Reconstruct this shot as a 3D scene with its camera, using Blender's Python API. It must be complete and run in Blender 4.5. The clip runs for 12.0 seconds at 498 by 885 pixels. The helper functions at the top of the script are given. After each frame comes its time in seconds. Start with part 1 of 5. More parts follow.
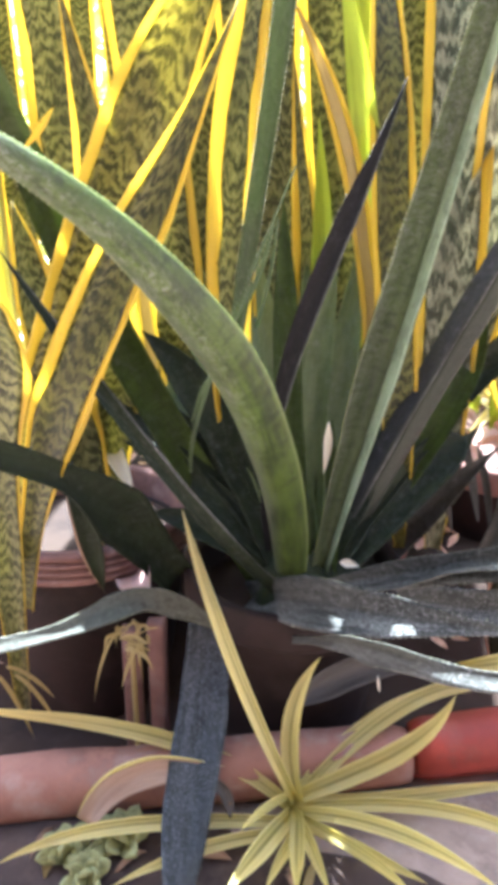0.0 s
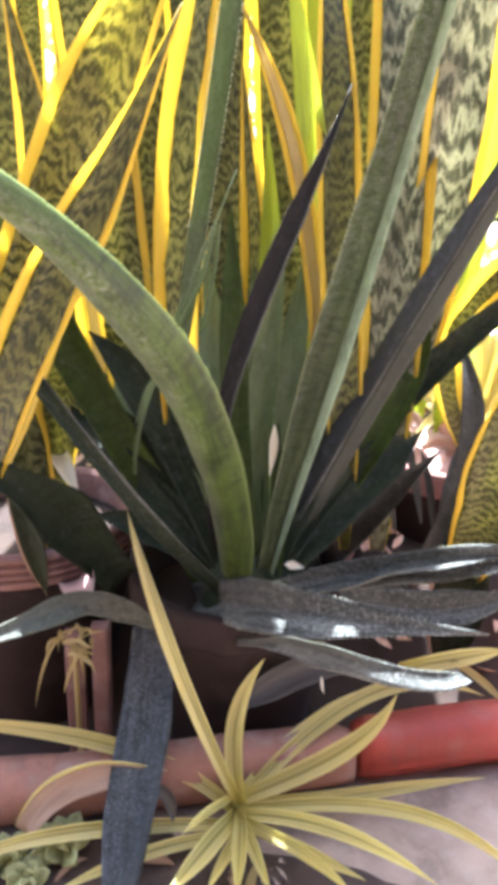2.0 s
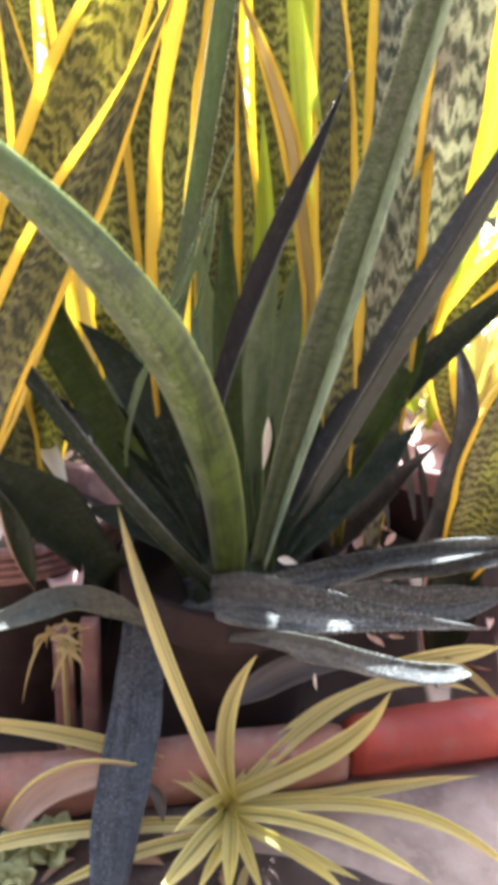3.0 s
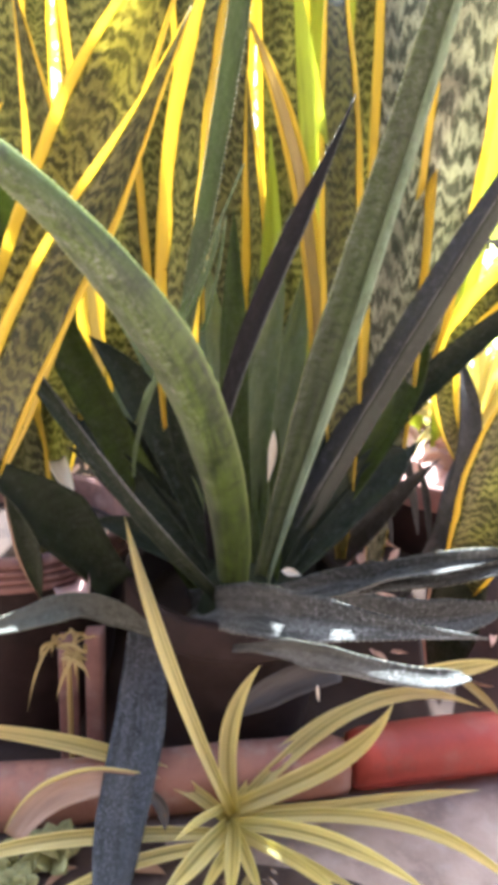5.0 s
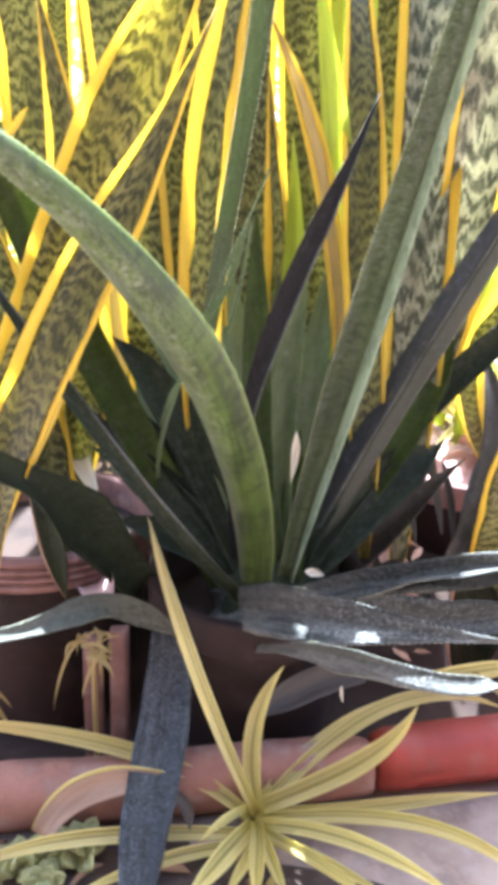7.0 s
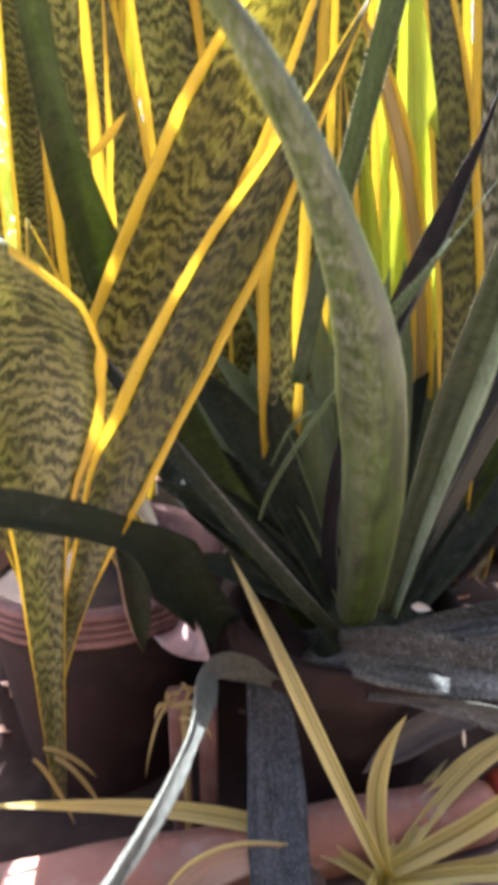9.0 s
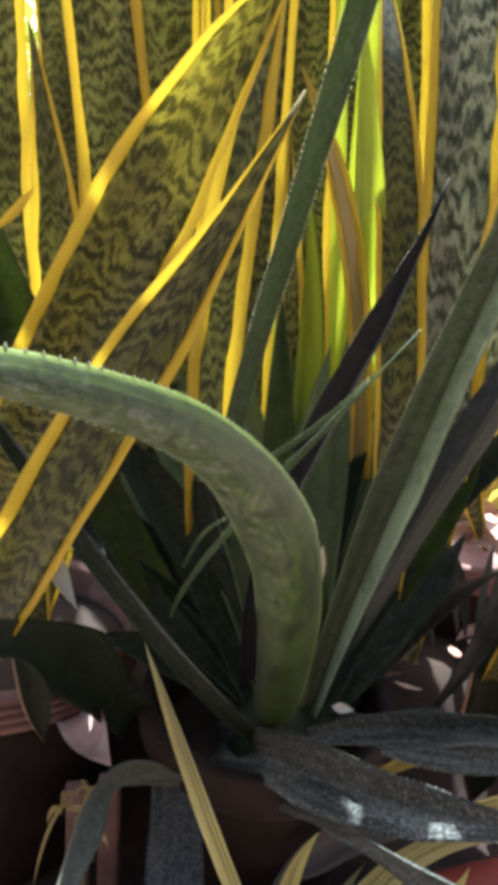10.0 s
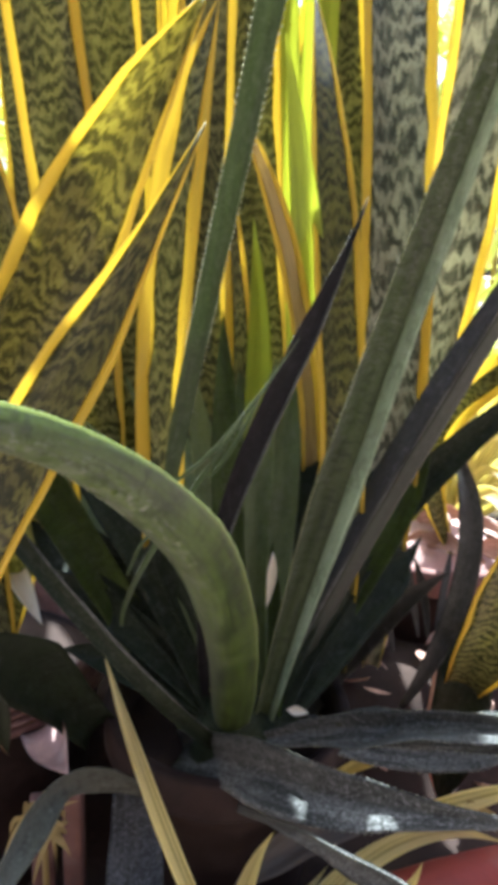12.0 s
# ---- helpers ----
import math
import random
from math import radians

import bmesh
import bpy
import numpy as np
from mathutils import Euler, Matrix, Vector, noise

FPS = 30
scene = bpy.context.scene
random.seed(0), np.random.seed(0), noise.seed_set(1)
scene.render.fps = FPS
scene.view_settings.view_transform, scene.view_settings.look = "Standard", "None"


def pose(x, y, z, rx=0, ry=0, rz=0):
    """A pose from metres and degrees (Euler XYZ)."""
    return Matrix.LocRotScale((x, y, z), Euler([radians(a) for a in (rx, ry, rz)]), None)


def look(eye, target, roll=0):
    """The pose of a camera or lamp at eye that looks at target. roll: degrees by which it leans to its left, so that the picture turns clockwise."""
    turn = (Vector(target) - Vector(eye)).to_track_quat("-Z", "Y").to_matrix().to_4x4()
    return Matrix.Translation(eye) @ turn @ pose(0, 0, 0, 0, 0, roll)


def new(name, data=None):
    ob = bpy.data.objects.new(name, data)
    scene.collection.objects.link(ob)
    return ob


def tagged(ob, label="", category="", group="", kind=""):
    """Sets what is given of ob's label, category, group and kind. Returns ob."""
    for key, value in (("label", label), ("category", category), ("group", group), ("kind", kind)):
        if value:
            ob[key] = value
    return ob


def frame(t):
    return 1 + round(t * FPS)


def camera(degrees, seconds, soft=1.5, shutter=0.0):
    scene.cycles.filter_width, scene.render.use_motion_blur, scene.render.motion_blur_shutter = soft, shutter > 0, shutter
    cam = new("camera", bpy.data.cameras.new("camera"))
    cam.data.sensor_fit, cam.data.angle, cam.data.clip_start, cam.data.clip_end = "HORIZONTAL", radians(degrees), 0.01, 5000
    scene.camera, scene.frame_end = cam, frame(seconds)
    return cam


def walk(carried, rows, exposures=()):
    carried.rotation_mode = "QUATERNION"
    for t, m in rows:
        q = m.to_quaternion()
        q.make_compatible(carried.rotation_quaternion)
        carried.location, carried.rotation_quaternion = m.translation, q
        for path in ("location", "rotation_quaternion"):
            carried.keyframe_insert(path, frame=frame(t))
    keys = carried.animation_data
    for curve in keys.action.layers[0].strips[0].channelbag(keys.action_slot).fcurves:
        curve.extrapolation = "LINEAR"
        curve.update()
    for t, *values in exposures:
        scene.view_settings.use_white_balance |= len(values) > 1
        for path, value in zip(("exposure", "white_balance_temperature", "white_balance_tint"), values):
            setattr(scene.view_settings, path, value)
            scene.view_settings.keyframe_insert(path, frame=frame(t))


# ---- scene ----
# ---- camera ----
cam = camera(40.0, 12.0, soft=6.5, shutter=0.5)
PATH = [
    (0, (0.0384, 0.0163, 0.6148), (0.028, 1.907, -0.036), 0.1),
    (0.5, (0.029, 0.01, 0.607), (0.096, 1.907, -0.022), 1.9),
    (1, (0.041, 0.012, 0.616), (0.13, 1.904, -0.026), 1.5),
    (1.5, (0.042, 0.012, 0.612), (0.151, 1.91, -0.01), 1.8),
    (2, (0.044, 0.016, 0.615), (0.17, 1.906, -0.028), 1.8),
    (2.5, (0.047, 0.017, 0.611), (0.184, 1.912, -0.014), 1.6),
    (3, (0.042, 0.022, 0.606), (0.198, 1.911, -0.032), 2.4),
    (3.2, (0.026, 0.02, 0.6), (0.192, 1.909, -0.037), 3.8),
    (4.8, (0.041, 0.015, 0.601), (0.205, 1.914, -0.003), 2.9),
    (5, (0.041, 0.012, 0.604), (0.181, 1.919, 0.018), 2.8),
    (5.5, (0.036, 0.012, 0.604), (0.152, 1.913, -0.008), 3.5),
    (6, (0.039, 0.017, 0.605), (0.175, 1.914, -0.015), 3.2),
    (6.5, (0.039, 0.022, 0.604), (0.183, 1.912, -0.034), 3.3),
    (7, (0.038, 0.014, 0.608), (0.122, 1.919, 0.005), 2.2),
    (7.5, (0.013, 0.027, 0.595), (0.053, 1.93, -0.017), 1.9),
    (7.7, (-0.008, 0.037, 0.587), (0.021, 1.933, -0.048), 3.0),
    (9.3, (-0.05, 0.091, 0.642), (0.149, 1.988, 0.042), -0.4),
    (9.5, (-0.042, 0.105, 0.656), (0.185, 2.02, 0.128), 2.9),
    (10, (-0.024, 0.113, 0.651), (0.275, 2.009, 0.089), 4.1),
    (10.5, (-0.023, 0.108, 0.651), (0.258, 2.012, 0.108), 3.9),
    (11, (-0.013, 0.105, 0.652), (0.273, 2.005, 0.097), 3.8),
    (11.5, (-0.004, 0.1, 0.651), (0.258, 2.007, 0.107), 3.1),
    (12, (0.005, 0.092, 0.654), (0.321, 1.999, 0.139), 2.4),
]
walk(cam, [(t, look(eye, target, roll)) for t, eye, target, roll in PATH], [(0, 3.85, 5320, 7), (1, 3.91, 5480, 9), (2, 3.78, 5460, 9), (3, 3.69, 5510, 9), (5, 3.79, 5510, 9), (5.5, 3.87, 5480, 9), (6, 4.01, 5410, 9), (6.5, 3.99, 5280, 9), (7, 3.93, 5230, 9), (7.5, 3.83, 5280, 11), (7.7, 3.49, 5460, 10), (9.3, 3.27, 5560, 13), (9.6, 3.16, 5560, 12), (10, 2.56, 5430, 1), (11.5, 2.67, 5400, 4), (12, 2.85, 5360, 5)])

# ---- world, sun, exposure ----
world = bpy.data.worlds.new("sky")
scene.world = world
world.use_nodes = True
wn, wl = world.node_tree.nodes, world.node_tree.links
sky = wn.new("ShaderNodeTexSky")
sky.sky_type, sky.sun_disc = "NISHITA", False
SUN_FROM = Vector((-0.025, 0.469, 0.883)).normalized()
sky.sun_elevation = math.asin(SUN_FROM.z)
sky.sun_rotation = math.atan2(SUN_FROM.x, SUN_FROM.y)
sky.air_density, sky.dust_density = 1.0, 6.0
wl.new(sky.outputs["Color"], wn["Background"].inputs["Color"])
wn["Background"].inputs["Strength"].default_value = 0.050
sun_data = bpy.data.lights.new("sun", "SUN")
sun_data.energy, sun_data.angle, sun_data.color = 4.0, radians(0.6), (1.0, 0.95, 0.86)
sun = new("sun", sun_data)
sun.matrix_world = look(SUN_FROM * 5, (0, 0, 0))

# ---- materials ----


class Net:
    """A small helper to wire a node material."""

    def __init__(self, name):
        self.mat = bpy.data.materials.new(name)
        self.mat.use_nodes = True
        self.n, self.l = self.mat.node_tree.nodes, self.mat.node_tree.links
        self.n.clear()
        self.out = self.n.new("ShaderNodeOutputMaterial")

    def node(self, kind, props=None, **inputs):
        nd = self.n.new(kind)
        for k, v in (props or {}).items():
            setattr(nd, k, v)
        for k, v in inputs.items():
            self.put(nd.inputs[k.replace("_", " ")], v)
        return nd

    def put(self, socket, v):
        if isinstance(v, bpy.types.NodeSocket):
            self.l.new(v, socket)
        else:
            four = isinstance(v, tuple) and len(v) == 3 and socket.type == "RGBA"
            socket.default_value = (*v, 1.0) if four else v

    def math(self, op, a, b=0.0, c=0.0):
        nd = self.n.new("ShaderNodeMath")
        nd.operation = op
        for s, v in zip(nd.inputs, (a, b, c)):
            self.put(s, v)
        return nd.outputs[0]

    def mix(self, fac, a, b, blend="MIX"):
        nd = self.n.new("ShaderNodeMix")
        nd.data_type, nd.blend_type = "RGBA", blend
        self.put(nd.inputs["Factor"], fac)
        for s, v in ((nd.inputs[6], a), (nd.inputs[7], b)):
            self.put(s, (*v, 1) if isinstance(v, tuple) and len(v) == 3 else v)
        return nd.outputs[2]

    def noise(self, vec, scale, detail=4.0, rough=0.55):
        nd = self.node("ShaderNodeTexNoise", Scale=scale, Detail=detail, Roughness=rough)
        if vec is not None:
            self.l.new(vec, nd.inputs["Vector"])
        return nd.outputs["Fac"]

    def ramp(self, fac, lo, hi):
        nd = self.n.new("ShaderNodeMapRange")
        nd.interpolation_type = "SMOOTHSTEP"
        for s, v in zip(nd.inputs, (fac, lo, hi, 0.0, 1.0)):
            self.put(s, v)
        return nd.outputs[0]

    def uv(self):
        """u across the blade from -1 to 1, v along it in metres."""
        sep = self.node("ShaderNodeSeparateXYZ")
        tex = self.n.new("ShaderNodeUVMap")
        self.l.new(tex.outputs[0], sep.inputs[0])
        return sep.outputs[0], sep.outputs[1]

    def vec(self, x, y, z=0.0):
        nd = self.node("ShaderNodeCombineXYZ")
        for s, v in zip(nd.inputs, (x, y, z)):
            self.put(s, v)
        return nd.outputs[0]

    def rand(self):
        return self.n.new("ShaderNodeObjectInfo").outputs["Random"]

    def pos(self):
        return self.n.new("ShaderNodeNewGeometry").outputs["Position"]

    def finish(self, col, rough=0.5, bump=None, strength=0.3, dist=0.001, glow=0.0, glow_col=None, spec=0.5):
        bs = self.node("ShaderNodeBsdfPrincipled")
        self.put(bs.inputs["Base Color"], (*col, 1) if isinstance(col, tuple) else col)
        self.put(bs.inputs["Roughness"], rough)
        self.put(bs.inputs["Specular IOR Level"], spec)
        if bump is not None:
            bp = self.node("ShaderNodeBump", Strength=strength, Distance=dist)
            self.l.new(bump, bp.inputs["Height"])
            self.l.new(bp.outputs[0], bs.inputs["Normal"])
        last = bs.outputs[0]
        if glow:
            tr = self.node("ShaderNodeBsdfTranslucent")
            self.put(tr.inputs["Color"], glow_col if glow_col is not None else col)
            ms = self.node("ShaderNodeMixShader")
            self.put(ms.inputs[0], glow)
            self.l.new(last, ms.inputs[1])
            self.l.new(tr.outputs[0], ms.inputs[2])
            last = ms.outputs[0]
        self.l.new(last, self.out.inputs[0])
        return self.mat


def snake_blade(name, light, dark, glow_tint, glow=0.4, freq=105.0, bold=0.47):
    """Grey-green blade with broken, jagged dark crossbands and dusty lengthwise streaks."""
    m = Net(name)
    u, v = m.uv()
    r = m.rand()
    shift = m.math("MULTIPLY", r, 7.0)
    jag = m.noise(m.vec(m.math("MULTIPLY", u, 4.2), m.math("MULTIPLY", v, freq * 0.42), shift), 1.0, 7.0, 0.8)
    fine = m.noise(m.vec(m.math("MULTIPLY", u, 11.0), m.math("MULTIPLY", v, 340.0), shift), 1.0, 4.0, 0.7)
    drift = m.noise(m.vec(m.math("MULTIPLY", u, 1.3), m.math("MULTIPLY", v, freq * 0.16), m.math("ADD", shift, 4.0)), 1.0, 3.0)
    phase = m.math("MULTIPLY_ADD", drift, 4.0, m.math("MULTIPLY_ADD", jag, 3.4, m.math("MULTIPLY", v, freq * 0.80)))
    wave = m.math("SINE", m.math("MULTIPLY", phase, 6.2832))
    wave = m.math("MULTIPLY_ADD", fine, 3.2, m.math("SUBTRACT", wave, 1.6))
    gaps = m.noise(m.vec(m.math("MULTIPLY", u, 5.0), m.math("MULTIPLY", v, freq * 0.9), m.math("ADD", shift, 2.0)), 1.0, 4.0, 0.7)
    broad = m.noise(m.vec(m.math("MULTIPLY", u, 1.5), m.math("MULTIPLY", v, 30.0), shift), 1.0, 3.0)
    band = m.math("MULTIPLY", m.ramp(wave, -0.95, 0.55), m.math("MULTIPLY_ADD", m.ramp(gaps, 0.32, 0.50), 0.65, 0.35))
    band = m.math("MULTIPLY", band, m.math("MULTIPLY_ADD", m.ramp(broad, 0.25, 0.55), 0.38, bold))
    big = m.noise(m.vec(u, m.math("MULTIPLY", v, 9.0), shift), 1.2, 4.0)
    tone = m.mix(m.ramp(big, 0.3, 0.72), light, tuple(c * 0.45 for c in light))
    streak = m.noise(m.vec(m.math("MULTIPLY", u, 16.0), m.math("MULTIPLY", v, 7.0), shift), 1.0, 5.0, 0.65)
    tone = m.mix(m.math("MULTIPLY", m.ramp(streak, 0.50, 0.66), 0.45), tone, (0.215, 0.205, 0.115))
    col = m.mix(band, tone, dark)
    stain = m.ramp(m.noise(m.pos(), 70.0, 4.0), 0.60, 0.78)
    col = m.mix(m.math("MULTIPLY", stain, 0.4), col, (0.17, 0.13, 0.07))
    lit = m.mix(band, m.mix(m.ramp(big, 0.3, 0.72), glow_tint, tuple(c * 0.6 for c in glow_tint)), tuple(c * 0.22 for c in glow_tint))
    return m.finish(col, m.math("MULTIPLY_ADD", fine, 0.3, 0.34), fine, 0.3, 0.0006, glow, lit, 0.3)


def margin_skin(name, a, b, glow_tint, glow=0.55):
    m = Net(name)
    u, v = m.uv()
    f = m.noise(m.vec(m.math("MULTIPLY", u, 8.0), m.math("MULTIPLY", v, 26.0), m.rand()), 1.5, 4.0)
    col = m.mix(m.ramp(f, 0.3, 0.7), a, b)
    patch = m.ramp(m.noise(m.vec(u, m.math("MULTIPLY", v, 7.0), m.math("MULTIPLY", m.rand(), 9.0)), 1.6, 3.0), 0.52, 0.72)
    col = m.mix(m.math("MULTIPLY", patch, 0.6), col, (0.62 * b[0], 0.48 * b[1], 0.4 * b[2]))
    streak = m.ramp(m.noise(m.vec(m.math("MULTIPLY", u, 22.0), m.math("MULTIPLY", v, 5.0), m.math("MULTIPLY", m.rand(), 4.0)), 1.0, 4.0), 0.52, 0.70)
    col = m.mix(m.math("MULTIPLY", streak, 0.4), col, (0.5 * a[0], 0.55 * a[1], 0.4 * a[2]))
    glow = m.math("MULTIPLY_ADD", patch, -0.3 * glow, glow)
    spot = m.ramp(m.noise(m.pos(), 260.0, 3.0), 0.66, 0.78)
    col = m.mix(m.math("MULTIPLY", spot, 0.6), col, (0.22, 0.11, 0.03))
    return m.finish(col, 0.4, f, 0.2, 0.0006, glow, m.mix(spot, glow_tint, (0.5, 0.25, 0.02)), 0.35)


def rosette_blade(name, a, b, scurf, glow_tint, glow=0.2, rough=0.48, spec=0.3, blush=0.0, mottle=0.5, side=0.0, scale=0.0):
    """Dark leathery blade with lengthwise veins, pale dust and faint cross bands."""
    m = Net(name)
    u, v = m.uv()
    r = m.math("MULTIPLY", m.rand(), 9.0)
    big = m.noise(m.vec(u, m.math("MULTIPLY", v, 16.0), r), 1.3, 5.0, 0.6)
    veins = m.noise(m.vec(m.math("MULTIPLY", u, 34.0), m.math("MULTIPLY", v, 14.0), r), 1.0, 3.0)
    patch = m.noise(m.vec(m.math("MULTIPLY", u, 2.6), m.math("MULTIPLY", v, 90.0), r), 1.0, 8.0, 0.8)
    cross = m.noise(m.vec(m.math("MULTIPLY", u, 1.6), m.math("MULTIPLY", v, 230.0), r), 1.0, 4.0, 0.75)
    mixf = m.math("MULTIPLY_ADD", veins, 0.75, m.math("MULTIPLY_ADD", patch, 0.45, m.math("MULTIPLY", big, 0.5)))
    col = m.mix(m.ramp(mixf, 0.68, 0.98), a, b)
    blot = m.noise(m.vec(m.math("MULTIPLY", u, 2.4), m.math("MULTIPLY", v, 75.0), m.math("ADD", r, 3.0)), 1.0, 6.0, 0.7)
    col = m.mix(m.math("MULTIPLY", m.ramp(blot, 0.47, 0.60), mottle), col, tuple(0.4 * q for q in b))
    if blush:
        tip = m.math("MULTIPLY", m.ramp(m.math("MULTIPLY_ADD", big, 0.10, v), 0.36, 0.56), blush)
        col = m.mix(tip, col, (0.095, 0.082, 0.090))
    dust = m.math("MULTIPLY", m.ramp(patch, 0.42, 0.74), m.math("MULTIPLY_ADD", m.ramp(cross, 0.38, 0.62), 0.8, 0.2))
    dust = m.math("MULTIPLY", dust, m.math("MULTIPLY_ADD", m.ramp(big, 0.36, 0.6), 0.75, 0.25))
    if side:
        dust = m.math("MULTIPLY", dust, m.math("MULTIPLY_ADD", m.ramp(u, 0.8, -0.3), side, 1.15 - side))
        ladder = m.noise(m.vec(m.math("MULTIPLY", u, 0.7), m.math("MULTIPLY", v, 170.0), m.math("ADD", r, 6.0)), 1.0, 5.0, 0.7)
        col = m.mix(m.math("MULTIPLY", m.ramp(ladder, 0.50, 0.60), 0.55), col, tuple(0.45 * q for q in b))
        dust = m.math("MAXIMUM", dust, m.math("MULTIPLY", m.math("SUBTRACT", 1.0, m.ramp(ladder, 0.36, 0.48)), m.math("MULTIPLY_ADD", m.ramp(patch, 0.35, 0.65), 0.35, 0.05)))
    grit = m.ramp(m.noise(m.pos(), 520.0, 5.0, 0.8), 0.50, 0.66)
    if scale:
        speck = m.ramp(m.noise(m.vec(m.math("MULTIPLY", u, 12.0), m.math("MULTIPLY", v, 430.0), r), 1.0, 5.0, 0.8), 0.47, 0.62)
        side_on = m.math("MULTIPLY_ADD", m.ramp(m.math("MULTIPLY_ADD", big, 0.9, u), 0.1, 0.9), 0.9, 0.1)
        dust = m.math("MULTIPLY", dust, 0.35)
        stripe = m.noise(m.vec(m.math("MULTIPLY", u, 5.0), m.math("MULTIPLY", v, 18.0), m.math("ADD", r, 2.0)), 1.0, 4.0, 0.6)
        col = m.mix(m.math("MULTIPLY", m.ramp(stripe, 0.46, 0.58), 0.7), col, tuple(0.6 * q for q in b))
        side_on = m.math("MULTIPLY", side_on, m.math("MULTIPLY_ADD", m.ramp(stripe, 0.60, 0.44), 0.8, 0.2))
        grit = m.math("MAXIMUM", m.math("MULTIPLY", grit, 0.7), m.math("MULTIPLY", m.math("MULTIPLY", speck, side_on), scale))
    dust = m.math("MAXIMUM", m.math("MULTIPLY", dust, 0.85), m.math("MULTIPLY", grit, 0.36 + 0.4 * scale))
    col = m.mix(dust, col, scurf)
    height = m.math("MULTIPLY_ADD", veins, 0.7, m.math("MULTIPLY", grit, 0.3))
    return m.finish(col, m.math("MULTIPLY_ADD", dust, 0.4, rough), height, 0.45, 0.0008, glow, glow_tint, spec)


def scurfy_blade(name, green, deep, scurf, tint, lean=0.25, cover=0.75, glow=0.10, reach=0.0):
    """Leathery green blade whose one flank is coated with fine pale scurf, crossed by faint dark bars."""
    m = Net(name)
    u, v = m.uv()
    r = m.math("MULTIPLY", m.rand(), 9.0)
    big = m.noise(m.vec(m.math("MULTIPLY", u, 1.2), m.math("MULTIPLY", v, 24.0), r), 1.0, 5.0, 0.65)
    vein = m.noise(m.vec(m.math("MULTIPLY", u, 15.0), m.math("MULTIPLY", v, 22.0), r), 1.0, 4.0, 0.7)
    grain = m.noise(m.vec(m.math("MULTIPLY", u, 13.0), m.math("MULTIPLY", v, 560.0), r), 1.0, 4.0, 0.8)
    cross = m.noise(m.vec(m.math("MULTIPLY", u, 1.6), m.math("MULTIPLY", v, 240.0), m.math("ADD", r, 5.0)), 1.0, 5.0, 0.75)
    bar = m.noise(m.vec(m.math("MULTIPLY", u, 1.5), m.math("MULTIPLY", v, 190.0), m.math("ADD", r, 8.0)), 1.0, 5.0, 0.7)
    col = m.mix(m.ramp(m.math("MULTIPLY_ADD", vein, 0.6, m.math("MULTIPLY", big, 0.4)), 0.40, 0.62), green, deep)
    col = m.mix(m.math("MULTIPLY", m.ramp(bar, 0.50, 0.62), 0.7), col, tuple(0.45 * q for q in deep))
    flank = m.ramp(m.math("MULTIPLY_ADD", v, -reach, m.math("MULTIPLY_ADD", m.math("SUBTRACT", big, 0.5), 0.7, u)), lean + 0.45, lean - 0.35)
    mask = m.math("MULTIPLY", m.ramp(grain, 0.44, 0.60), m.math("MULTIPLY_ADD", m.ramp(cross, 0.36, 0.56), 0.75, 0.25))
    mask = m.math("MULTIPLY", mask, m.math("MULTIPLY_ADD", m.ramp(bar, 0.58, 0.44), 0.55, 0.45))
    mask = m.math("MULTIPLY", mask, m.math("MULTIPLY_ADD", flank, cover, 0.16))
    col = m.mix(mask, col, scurf)
    grit = m.ramp(m.noise(m.pos(), 640.0, 4.0, 0.8), 0.56, 0.70)
    col = m.mix(m.math("MULTIPLY", grit, 0.14), col, scurf)
    rim = m.ramp(m.math("ABSOLUTE", u), 0.91, 0.97)
    col = m.mix(m.math("MULTIPLY", rim, 0.4), col, (0.17, 0.21, 0.05))
    height = m.math("MULTIPLY_ADD", grain, 0.6, m.math("MULTIPLY", vein, 0.5))
    return m.finish(col, m.math("MULTIPLY_ADD", mask, 0.3, 0.45), height, 0.5, 0.0009, glow, tint, 0.25)


